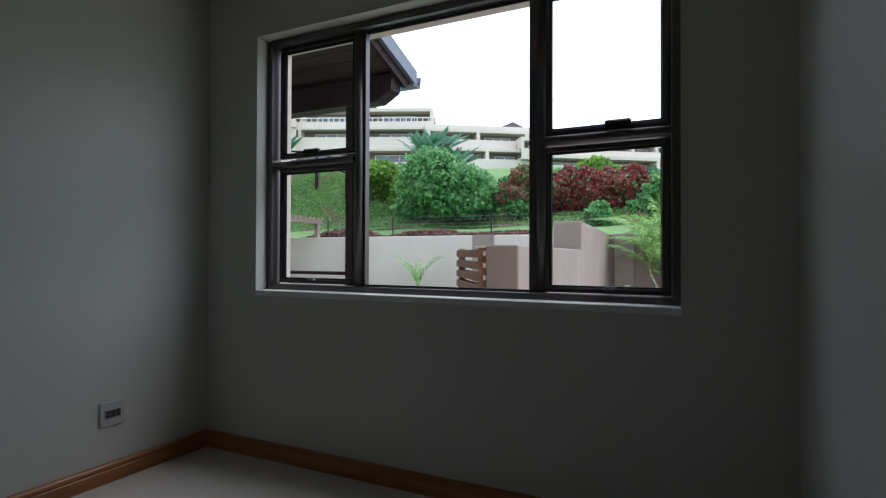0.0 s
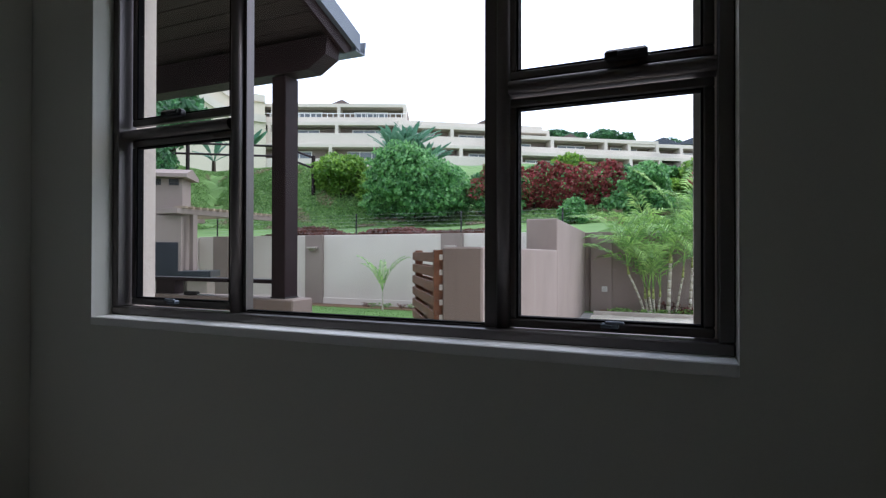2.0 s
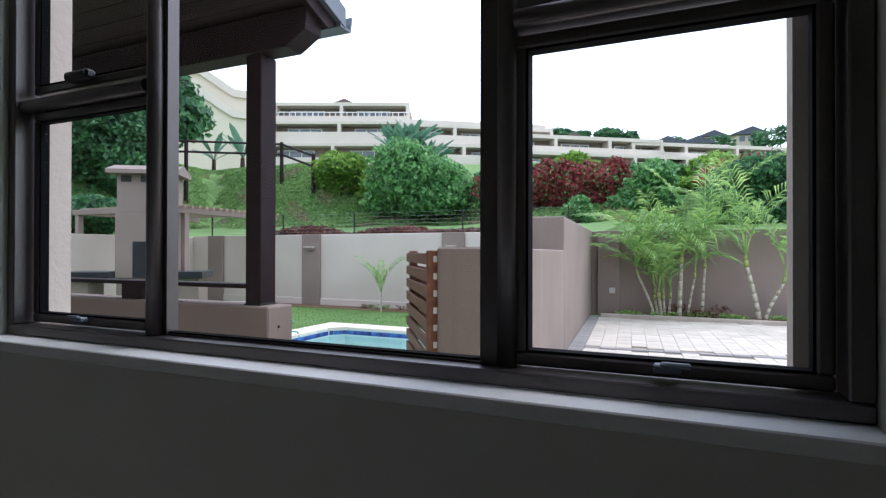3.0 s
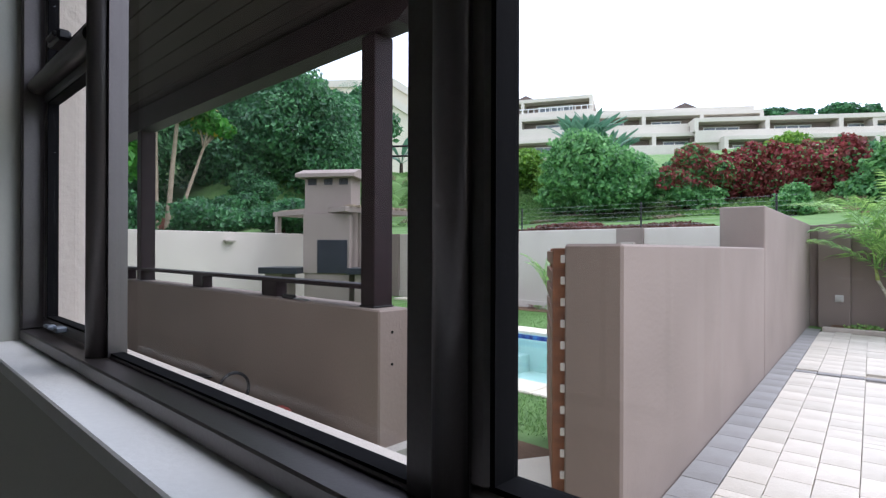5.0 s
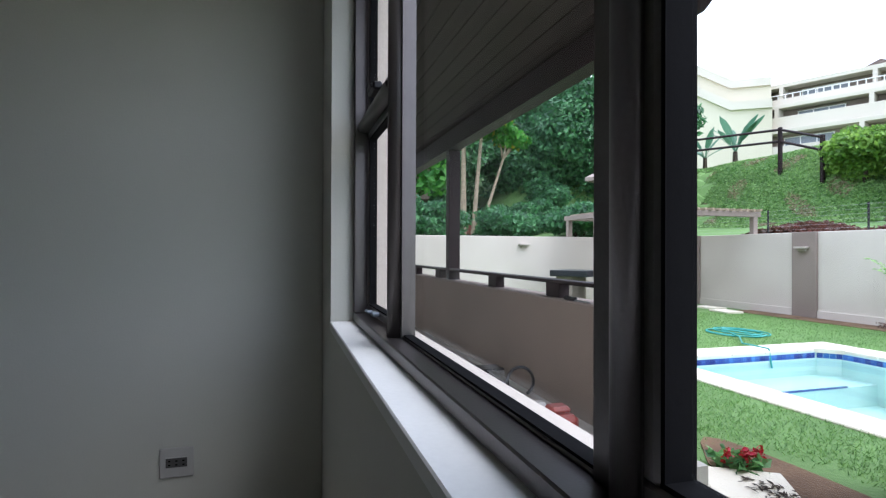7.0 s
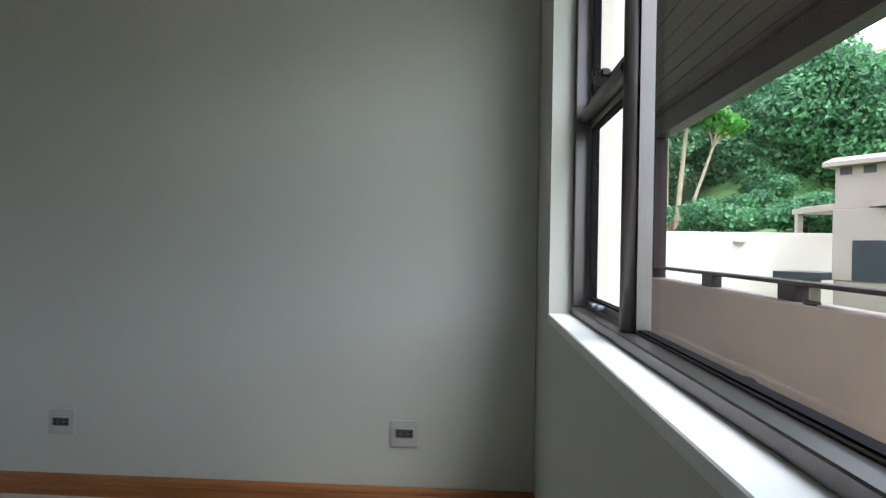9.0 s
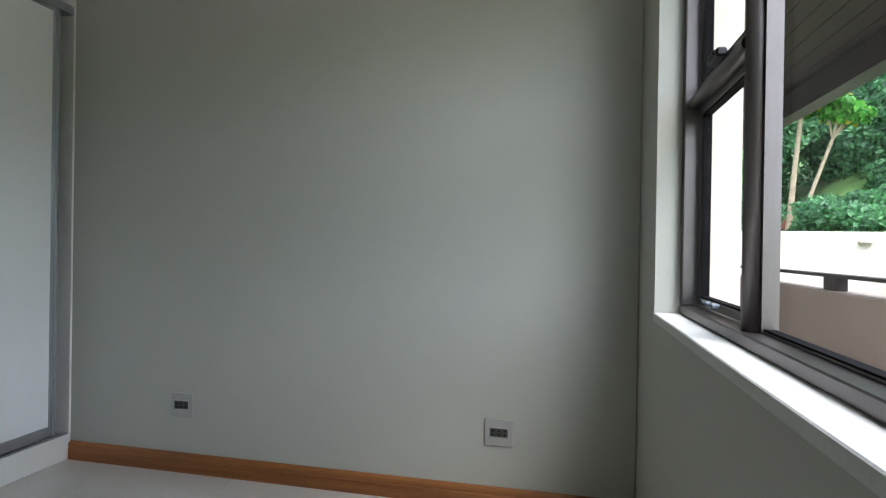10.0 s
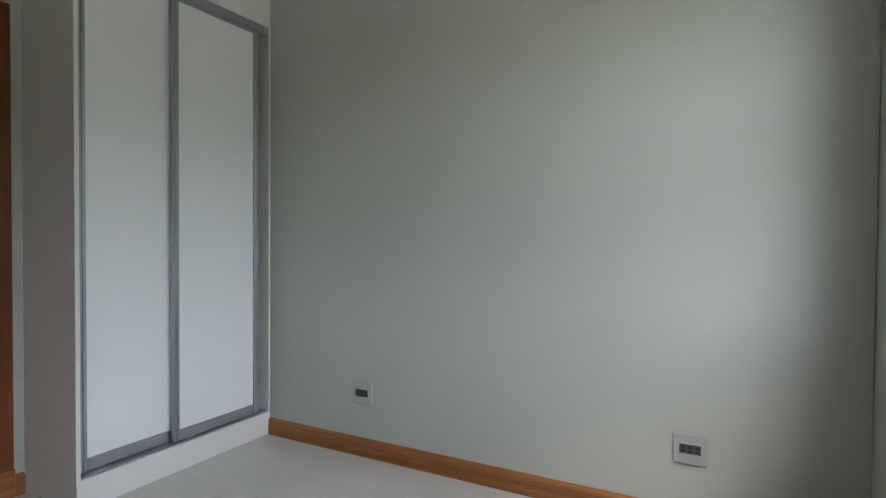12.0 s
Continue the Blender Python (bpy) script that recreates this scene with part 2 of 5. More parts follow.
def prism(bm, poly, lo, hi, axis="x"):
    """A closed outline pushed along an axis: the outline is (y, z) for x, (x, z) for y, (x, y) for z."""
    def put(a, b, c):
        return {"x": (c, a, b), "y": (a, c, b), "z": (a, b, c)}[axis]
    n = len(poly)
    va = [bm.verts.new(put(a, b, lo)) for a, b in poly]
    vb = [bm.verts.new(put(a, b, hi)) for a, b in poly]
    bm.faces.new(va)
    bm.faces.new(vb[::-1])
    for i in range(n):
        bm.faces.new((va[i], vb[i], vb[(i + 1) % n], va[(i + 1) % n]))
    bmesh.ops.recalc_face_normals(bm, faces=bm.faces)
    return bm


def leaves(name, centres, normals, size, material, parent=None, label="", rng=None, long=1.8, spread=0.9):
    """Many small diamond leaves, each a bent pair of triangles."""
    rng = rng or np.random.default_rng(1)
    n = len(centres)
    nrm = normals + rng.normal(0, spread, (n, 3))
    nrm /= np.linalg.norm(nrm, axis=1)[:, None] + 1e-9
    ref = rng.normal(0, 1, (n, 3))
    u = np.cross(nrm, ref)
    u /= np.linalg.norm(u, axis=1)[:, None] + 1e-9
    w = np.cross(nrm, u)
    s = size * rng.uniform(0.6, 1.3, (n, 1))
    a = centres - u * s * long / 2
    b = centres + w * s / 2 + nrm * s * 0.15
    c = centres + u * s * long / 2
    d = centres - w * s / 2 + nrm * s * 0.15
    verts = np.stack([a, b, c, d], 1).reshape(-1, 3)
    i = np.arange(n)[:, None] * 4
    faces = np.concatenate([i + [0, 1, 2], i + [0, 2, 3]], 1).reshape(-1, 3)
    return raw(name, verts, faces, material, parent, label)


def cloud(rng, lobes, n, depth=0.35):
    """Points and outward normals in the outer skin of several lobes (x, y, z, rx, ry, rz)."""
    lobes = np.array(lobes, float)
    wgt = (lobes[:, 3] * lobes[:, 5]) ** 1.0
    k = rng.choice(len(lobes), n, p=wgt / wgt.sum())
    d = rng.normal(0, 1, (n, 3))
    d /= np.linalg.norm(d, axis=1)[:, None]
    r = 1 - depth * rng.random(n) ** 1.5
    bump = 1 + 0.13 * np.sin(d[:, 0] * 7 + k) * np.sin(d[:, 1] * 6 + 2 * k) + 0.12 * np.sin(d[:, 2] * 9 + d[:, 0] * 5)
    p = lobes[k, :3] + d * lobes[k, 3:] * (r * bump)[:, None]
    return p, d


def lobed(rng, x, y, z, rx, ry, rz, count, part_size=0.45):
    """Lobes scattered through an ellipsoid, so that the outline is uneven."""
    out = [(x, y, z, rx * 0.72, ry * 0.72, rz * 0.72)]
    for _ in range(count):
        d = rng.normal(0, 1, 3)
        d /= np.linalg.norm(d)
        f = rng.uniform(0.5, 0.8)
        s = part_size * rng.uniform(0.7, 1.25)
        out.append((x + d[0] * rx * f, y + d[1] * ry * f, z + d[2] * rz * f, rx * s, ry * s, rz * s))
    return out

# ---- the room ----
RX, RS, CEIL = 2.87, -3.15, 2.57          # east wall, south wall, ceiling height
WT = 0.23                                  # wall thickness
WX0, WX1, WZ0, WZ1 = 0.367, 2.497, 0.90, 2.287

bm = bmesh.new()
box(bm, -WT, 0, -0.2, WX0, WT, 3.3)
box(bm, WX1, 0, -0.2, 6.5, WT, 3.3)
box(bm, WX0, 0, -0.2, WX1, WT, WZ0 - 0.012)
box(bm, WX0, 0, WZ1, WX1, WT, 3.3)
wall_n = solid("wall_north", bm, M_WALL, "pale grey-green painted wall around the window", "wall", "structure")
solid("wall_west", B(-WT, RS - 0.2, -0.2, 0, -0.003, 3.2), M_WALL, "pale grey-green painted wall with two socket plates", "wall", "structure")
solid("wall_east", B(RX, RS - 0.2, -0.2, RX + 0.2, -0.003, 3.2), M_WALL, "pale grey-green painted plain wall", "wall", "structure")
DX0, DX1, DH = 1.16, 1.96, 2.03
bm = bmesh.new()
box(bm, 0, RS - 0.2, 0, DX0, RS, 3.2)
box(bm, DX1, RS - 0.2, 0, RX, RS, 3.2)
box(bm, DX0, RS - 0.2, DH, DX1, RS, 3.2)
solid("wall_south", bm, M_WALL, "pale grey-green painted wall with a doorway", "wall", "structure")
solid("ceiling", B(-WT, RS - 0.2, CEIL, RX + 0.2, WT - 0.003, CEIL + 0.12), M_CEIL, "white painted ceiling", "ceiling", "structure")
# outer faces of the house, plastered outside
bm = bmesh.new()
box(bm, -12.0, WT + 0.003, -0.2, WX0 - 0.004, WT + 0.02, 3.3)
box(bm, WX1 + 0.004, WT + 0.003, -0.2, 6.5, WT + 0.02, 3.3)
box(bm, WX0 - 0.004, WT + 0.003, -0.2, WX1 + 0.004, WT + 0.02, WZ0 - 0.03)
box(bm, WX0 - 0.004, WT + 0.003, WZ1, WX1 + 0.004, WT + 0.02, 3.3)
solid("house_wall", bm, M_PLASTER_W, "cream plastered outside wall of the house", "wall", "structure")
# unseen upper storey and roof, added to block sky light from behind
bm = bmesh.new()
box(bm, 0.15, WT - 0.15, 3.301, 6.5, WT + 0.02, 6.2)
box(bm, 0.15, RS - 6.0, 3.301, 0.35, WT - 0.151, 6.2)
box(bm, 6.3, RS - 6.0, -0.2, 6.5, -0.003, 6.2)
solid("sky_block_upper_wall", bm, M_PLASTER_W, "unseen cream plastered upper storey added to block the sky", "wall", "structure")
solid("sky_block_roof", prism(bmesh.new(), [(RS - 6.3, 6.201), (WT + 0.3, 6.201), (WT + 0.3, 6.32), (-3.0, 7.6), (RS - 6.3, 6.32)], 0.0, 6.8, "x"), M_ROOF, "unseen grey sheet roof over the added upper storey", "roof", "structure")
bm = bmesh.new()
box(bm, WX0 - 0.004, 0.158, WZ0, WX0 + 0.010, WT + 0.03, WZ1 - 0.02)
box(bm, WX1 - 0.086, 0.200, WZ0, WX1 + 0.004, WT + 0.03, WZ1 - 0.02)
box(bm, WX0, 0.158, WZ0 - 0.05, WX1, WT + 0.022, WZ0 - 0.008)
box(bm, WX0, 0.158, WZ1 - 0.02, WX1, WT + 0.03, WZ1 + 0.02)
solid("window_surround", bm, M_PLASTER_W, "cream plastered outer reveal of the window", "trim", "structure")
solid("window_sill", B(WX0, -0.004, WZ0 - 0.03, WX1, 0.085, WZ0, 0.003), M_SILL, "white painted inner window sill", "sill", "structure")

# floor: polished porcelain tiles on a grout bed
floor = solid("floor", B(0, RS - 0.2, -0.03, RX, 0, -0.004), M_GROUT, "polished pale porcelain tile floor", "floor", "structure")
origin[floor] = Vector((0, 0, 0))

# skirting of varnished wood with a grooved top
def skirting(x0, y0, x1, y1, material):
    d = Vector((x1 - x0, y1 - y0, 0))
    n = Vector((-d.y, d.x, 0)).normalized()
    prof = [(0, 0), (0.019, 0), (0.019, 0.058), (0.016, 0.062), (0.016, 0.066), (0.019, 0.07), (0.017, 0.082), (0.010, 0.090), (0, 0.092)]
    bm = bmesh.new()
    a = [bm.verts.new(Vector((x0, y0, 0)) + n * p + Vector((0, 0, z))) for p, z in prof]
    b = [bm.verts.new(Vector((x1, y1, 0)) + n * p + Vector((0, 0, z))) for p, z in prof]
    bm.faces.new(a)
    bm.faces.new(b[::-1])
    for i in range(len(prof)):
        j = (i + 1) % len(prof)
        bm.faces.new((a[i], b[i], b[j], a[j]))
    bmesh.ops.recalc_face_normals(bm, faces=bm.faces)
    solid("baseboard", bm, material, "varnished golden-brown wooden skirting board", "skirting board", "structure")

skirting(0.001, -0.002, 0.001, -2.745, M_WOOD)
skirting(RX - 0.001, -0.001, 0.022, -0.001, M_WOODX)
skirting(RX - 0.001, RS + 0.001, RX - 0.001, -0.022, M_WOOD)
skirting(1.050, RS + 0.001, DX0 - 0.074, RS + 0.001, M_WOODX)
skirting(DX1 + 0.072, RS + 0.001, RX - 0.022, RS + 0.001, M_WOODX)

# door in the south wall, with a wooden frame
door = thing("door_1", "closed reddish-brown wooden door in a matching frame", "door", (1.56, RS, 0), kind="structure")
part("architrave", B(DX0 - 0.07, RS - 0.02, 0.125, DX0 + 0.02, RS + 0.02, DH + 0.07, 0.004), M_DOORWOOD, door)
part("architrave", B(DX1 - 0.02, RS - 0.02, 0.125, DX1 + 0.07, RS + 0.02, DH + 0.07, 0.004), M_DOORWOOD, door)
part("architrave", B(DX0 + 0.021, RS - 0.02, DH - 0.02, DX1 - 0.021, RS + 0.02, DH + 0.07, 0.004), M_DOORWOOD, door)
for px in (DX0 - 0.072, DX1 - 0.022):
    part("plinth_block", B(px, RS - 0.02, 0.001, px + 0.094, RS + 0.026, 0.124, 0.003), M_WOODX, door, "golden-brown plinth block")
leaf = part("leaf", B(DX0 + 0.023, RS - 0.10, 0.01, DX1 - 0.023, RS - 0.06, DH - 0.023, 0.002), M_DOORWOOD, door)
h = bmesh.new()
tube(h, (1.88, RS - 0.06, 1.0), (1.88, RS - 0.01, 1.0), 0.01)
tube(h, (1.88, RS - 0.012, 1.0), (1.77, RS - 0.012, 1.0), 0.009)
part("door_handle", h, M_STEEL, leaf, "brushed steel lever handle")

# ---- the window ----
win = thing("window_1", "dark bronze aluminium window with four hinged sashes and a fixed pane", "window", (1.43, 0.1, WZ0), kind="structure")
Y0, Y1, YM = 0.078, 0.156, 0.103             # inner face of the frame, outer face, inner face of the bars
ML0, ML1, MR0, MR1 = 0.942, 1.000, 1.874, 1.949
FB, FT, FL, FR, TR0, TR1 = 0.930, 2.252, 0.402, 2.462, 1.572, 1.610
part("frame_bottom", B(WX0 + 0.001, Y0, WZ0 + 0.001, WX1 - 0.001, Y1, FB, 0.003), M_FRAME, win)
part("frame_top", B(WX0 + 0.001, Y0, FT, WX1 - 0.001, Y1, WZ1 - 0.001, 0.003), M_FRAME, win)
part("frame_side", B(WX0 + 0.001, Y0, FB + 0.001, FL, Y1, FT - 0.001, 0.003), M_FRAME, win)
part("frame_side", B(FR, Y0, FB + 0.001, WX1 - 0.001, Y1, FT - 0.001, 0.003), M_FRAME, win)


def mullion(x0, x1, n0, n1, front):
    """A flat bar from x0 to x1 with a bullnose from n0 to n1 on its room side."""
    c, h = (n0 + n1) / 2, (n1 - n0) / 2
    nose = [(c - h * math.cos(a), 0.119 - (0.119 - front) * math.sin(a)) for a in np.linspace(0, math.pi, 17)]
    bm = prism(bmesh.new(), [(x0, Y1), (x0, 0.121), (n0, 0.121), *nose, (n1, 0.121), (x1, 0.121), (x1, Y1)], FB + 0.001, FT - 0.001, "z")
    ob = part("mullion", bm, M_FRAME, win)
    ob.data.polygons.foreach_set("use_smooth", [len(f.vertices) == 4 and abs(f.normal.z) < 0.5 and f.center.y + 0.1 < 0.1185 for f in ob.data.polygons])


mullion(ML0, ML1, 0.944, 0.986, 0.090)
mullion(MR0, MR1, 1.910, 1.948, 0.107)
for x0, x1 in ((FL + 0.001, ML0 - 0.001), (MR1 + 0.001, FR - 0.001)):
    nose = [(0.108 - 0.020 * math.sin(a), (TR0 + TR1) / 2 + 0.019 * math.cos(a)) for a in np.linspace(0, math.pi, 13)]
    part("transom", prism(bmesh.new(), [(Y1, TR1), *nose, (Y1, TR0)], x0, x1, "x"), M_FRAME, win)


def ring(x0, z0, x1, z1, w, y0, y1, bev=0.003):
    bm = bmesh.new()
    box(bm, x0, y0, z0, x1, y1, z0 + w, bev)
    box(bm, x0, y0, z1 - w, x1, y1, z1, bev)
    box(bm, x0, y0, z0 + w, x0 + w, y1, z1 - w, bev)
    box(bm, x1 - w, y0, z0 + w, x1, y1, z1 - w, bev)
    return bm


def pane(x0, z0, x1, z1, y, parent):
    p = part("pane", B(x0, y - 0.002, z0, x1, y + 0.002, z1), M_GLASS, parent, "clear glass pane")
    p.visible_shadow = False
    return p


def sash(x0, z0, x1, z1, hx, steel, out):
    """An outward-opening sash that stands proud of the frame outside; x0 to z1 is its clear glass."""
    w = 0.030
    f = part("sash", ring(x0 - w, z0 - w, x1 + w, z1 + w, w - 0.005, 0.122, out, 0.004), M_FRAME, win)
    # gasket widened over the sash's inner face, whose shade is painted black
    part("gasket", ring(x0 - 0.006, z0 - 0.006, x1 + 0.006, z1 + 0.006, 0.006, 0.126, out + 0.001, 0), M_GASKET_SHADE, f, "black rubber gasket, widened as shade along the edge")
    pane(x0, z0, x1, z1, 0.141, f)
    b = bmesh.new()
    if steel:
        box(b, hx - 0.022, 0.098, z0 - 0.018, hx + 0.022, 0.122, z0 - 0.004, 0.003)
        box(b, hx - 0.008, 0.086, z0 - 0.010, hx + 0.008, 0.102, z0 + 0.002, 0.003)
        box(b, hx - 0.010, 0.078, z0 - 0.004, hx + 0.038, 0.090, z0 + 0.004, 0.003)
    else:
        box(b, hx - 0.052, 0.092, z0 - 0.018, hx + 0.052, 0.122, z0 + 0.008, 0.006)
        box(b, hx - 0.020, 0.084, z0 - 0.012, hx + 0.046, 0.094, z0 + 0.002, 0.004)
    part("window_handle", b, M_GUTTER if steel else M_HANDLE, f, "small grey stay handle" if steel else "black cam handle")


sash(0.448, 0.966, 0.915, 1.542, 0.66, True, 0.150)
sash(0.448, 1.658, 0.915, 2.222, 0.66, False, 0.150)
sash(1.970, 0.964, 2.426, 1.536, 2.215, True, 0.156)
sash(1.970, 1.646, 2.426, 2.222, 2.255, False, 0.156)
part("glazing_bead", ring(ML1 - 0.012, FB, MR0 + 0.012, FT, 0.006, 0.124, 0.152, 0.002), M_FRAME, win)
part("gasket", ring(ML1 - 0.006, FB + 0.005, MR0 + 0.006, FT - 0.005, 0.005, 0.126, 0.150, 0), M_GASKET_SHADE, win, "black rubber gasket, widened as shade along the edge")
pane(ML1 - 0.002, FB + 0.009, MR0 + 0.002, FT - 0.009, 0.140, win)

# ---- sockets on the west wall ----
def socket(y, z):
    s = thing("wall_socket", "square light grey socket plate with a dark grey outlet module", "socket", (0, y, z), "wall sockets")
    part("plate", B(0.001, y - 0.061, z - 0.058, 0.010, y + 0.061, z + 0.058, 0.003), M_PLATE, s)
    part("module_frame", B(0.008, y - 0.041, z - 0.020, 0.0125, y + 0.041, z + 0.022, 0.001), M_PLATE, s)
    m = part("module", B(0.009, y - 0.038, z - 0.017, 0.0135, y + 0.038, z + 0.019, 0.001), M_SOCK, s, "dark grey outlet module")
    # slots are raised black blocks, coloured as the shade in the holes
    for i in range(3):
        for j in range(2):
            cy, cz = y - 0.025 + i * 0.025, z - 0.007 + j * 0.015
            part("slot", B(0.0130, cy - 0.004, cz - 0.0025, 0.0142, cy + 0.004, cz + 0.0025), M_GASKET_SHADE, m)


socket(-2.097, 0.325)
socket(-0.557, 0.325)

# ---- wardrobe ----
WF, WW, WTOP = -2.75, 1.045, 2.30
wd = thing("wardrobe", "white built-in wardrobe with two aluminium-framed sliding doors", "wardrobe", (0.52, WF, 0))
part("side_panel", B(WW - 0.018, RS + 0.002, 0.105, WW, WF + 0.002, CEIL - 0.002, 0.001), M_CARC, wd)
part("side_panel", B(0.002, WF - 0.10, 0.128, 0.014, WF + 0.002, CEIL - 0.002, 0.001), M_CARC, wd)
part("plinth", B(0.002, WF - 0.05, 0.001, WW - 0.002, WF + 0.001, 0.127, 0.001), M_CARC, wd)
part("plinth_side", B(WW - 0.03, RS + 0.002, 0.001, WW - 0.006, WF - 0.051, 0.104), M_CARC, wd)
part("head_panel", B(0.015, WF - 0.03, WTOP, WW - 0.019, WF, CEIL - 0.002), M_CARC, wd)
part("top_track", B(0.015, WF - 0.075, WTOP - 0.045, WW - 0.019, WF + 0.003, WTOP - 0.001, 0.002), M_ALU, wd)
part("bottom_track", B(0.015, WF - 0.07, 0.128, WW - 0.019, WF - 0.004, 0.136), M_ALU, wd)
# back panel coloured dark for the shade inside the wardrobe
part("back_panel", B(0.015, RS + 0.004, 0.13, WW - 0.02, RS + 0.02, CEIL - 0.01), M_DARK, wd)
part("shelf_base", B(0.015, RS + 0.021, 0.105, WW - 0.02, WF - 0.076, 0.123), M_CARC, wd)


def sliding_door(x0, x1, y):
    w, z0, z1 = 0.042, 0.142, WTOP - 0.03
    d = part("sliding_door", B(x0 + 0.01, y - 0.016, z0 + 0.01, x1 - 0.01, y - 0.010, z1 - 0.01), M_PANEL, wd, "white panel door")
    bm = bmesh.new()
    box(bm, x0, y - 0.022, z0, x0 + w * 0.8, y, z1, 0.003)
    box(bm, x0 + w * 0.35, y - 0.004, z0, x0 + w * 0.5, y + 0.006, z1, 0.002)
    part("stile", bm, M_ALU, d, "brushed aluminium stile")
    bm = bmesh.new()
    box(bm, x1 - w * 0.8, y - 0.022, z0, x1, y, z1, 0.003)
    box(bm, x1 - w * 0.5, y - 0.004, z0, x1 - w * 0.35, y + 0.006, z1, 0.002)
    part("stile", bm, M_ALU, d, "brushed aluminium stile")
    part("rail", B(x0 + w * 0.8, y - 0.02, z0, x1 - w * 0.8, y - 0.003, z0 + 0.052, 0.002), M_ALU, d, "aluminium bottom rail")
    part("rail", B(x0 + w * 0.8, y - 0.02, z1 - 0.03, x1 - w * 0.8, y - 0.003, z1, 0.002), M_ALU, d, "aluminium top rail")
    for cx in (x0 + 0.09, x1 - 0.09):
        part("roller", B(cx - 0.02, y - 0.014, z0 - 0.006, cx + 0.02, y - 0.004, z0 + 0.001), M_STEEL, d)


sliding_door(0.080, 0.605, WF - 0.006)
sliding_door(0.560, 1.012, WF - 0.038)

# ---- ground: one sheet to the horizon ----
G = -0.16
PX0, PX1, PY0, PY1 = -3.30, 0.10, 4.30, 7.00      # water of the pool
BX, BY = -10.2, 10.06                              # garden walls


def smooth(a, b, v):
    t = min(max((v - a) / (b - a), 0), 1)
    return t * t * (3 - 2 * t)


def height(x, y):
    s = max(y - (BY + 0.1 if x <= 0.4 else 11.3), BX - 0.1 - x)
    if s < 0.005:
        return G
    rise = 1.35 + 0.105 * min(s, 9) * (0.12 + 0.88 * smooth(6, 12, y))
    bank = smooth(8.0, 12.5, s) * (3.5 - 2.4 * smooth(-16, -9.5, x))
    bank *= smooth(7.0, 14.0, y)
    far = 0.16 * max(0, min(s, 60) - 14) + 0.05 * max(0, min(s, 150) - 60)
    return rise + bank + far + 0.06 * math.sin(x * 1.3) * math.sin(y * 1.1) * min(1, s)


xs = sorted({-900, -400, -200, -120, -80, PX0 - 0.3, PX1 + 0.3, BX, BX - 0.12, 0.4, 0.41, 90, 200, 400, 900, *np.arange(-60, 62, 2).tolist(), *np.arange(-24, 8, 0.8).tolist()})
ys = sorted({-900, -300, -100, -40, -10, PY0 - 0.3, PY1 + 0.3, BY + 0.1, BY + 0.11, 11.3, 11.31, 170, 260, 500, 900, *np.arange(0, 140, 4).tolist(), *np.arange(9, 30, 0.8).tolist()})
gv = [(x, y, height(x, y)) for y in ys for x in xs]
nx = len(xs)
gf = []
for j in range(len(ys) - 1):
    for i in range(nx - 1):
        cx, cy = (xs[i] + xs[i + 1]) / 2, (ys[j] + ys[j + 1]) / 2
        if PX0 - 0.3 < cx < PX1 + 0.3 and PY0 - 0.3 < cy < PY1 + 0.3:
            continue
        gf.append((j * nx + i, j * nx + i + 1, (j + 1) * nx + i + 1, (j + 1) * nx + i))
tagged(raw("ground", gv, gf, M_GRASS), "green lawn and grassy hillside", "lawn", kind="structure")

# ---- garden walls ----
WTP = 1.58
solid("boundary_wall_west", B(BX - 0.2, -14, G - 0.1, BX, BY + 0.2, WTP - 0.03, 0.01), M_PLASTER_W, "cream plastered garden boundary wall", "garden wall", "structure")
bm = bmesh.new()
box(bm, BX + 0.003, BY, G - 0.1, 0.30, BY + 0.2, WTP, 0.01)
box(bm, BX + 0.01, BY - 0.03, G, 0.28, BY + 0.01, G + 0.17, 0.006)
bw = solid("boundary_wall_back", bm, M_PLASTER_W, "cream plastered garden boundary wall with piers", "garden wall", "structure")
origin[bw] = Vector((0, 0, 0))
for px in (-6.44, -2.64, -9.6):
    part("pier", B(px, BY - 0.06, G, px + 0.54, BY + 0.05, WTP + 0.004, 0.008), M_PLASTER, bw, "taupe plastered pier")
solid("boundary_wall_drive", B(0.35, 11.1, G - 0.1, 14, 11.3, WTP + 0.02, 0.01), M_PLASTER, "taupe plastered boundary wall behind the palms", "garden wall", "structure")
part("drive_pier", B(0.55, 11.0, G, 1.0, 11.12, WTP + 0.024, 0.008), M_PLASTER, None)
tagged(scene.objects["drive_pier"], "taupe plastered pier of the boundary wall", "garden wall", kind="structure")

# screen wall, set a little askew, with a higher part further off
SK = math.atan(0.0845)
SW = pose(1.18, 2.06, 0, 0, 0, math.degrees(SK))
bm = bmesh.new()
box(bm, -0.28, 0, G - 0.1, 0, 4.0, 1.18, 0.012, SW)
solid("screen_wall", bm, M_PLASTER, "low taupe plastered screen wall beside the paving", "garden wall", "structure")
bm = bmesh.new()
box(bm, -0.42, 4.0, G - 0.1, 0.002, 9.3, 1.61, 0.012, SW)
solid("screen_wall_high", bm, M_PLASTER, "higher end of the taupe plastered screen wall", "garden wall", "structure")

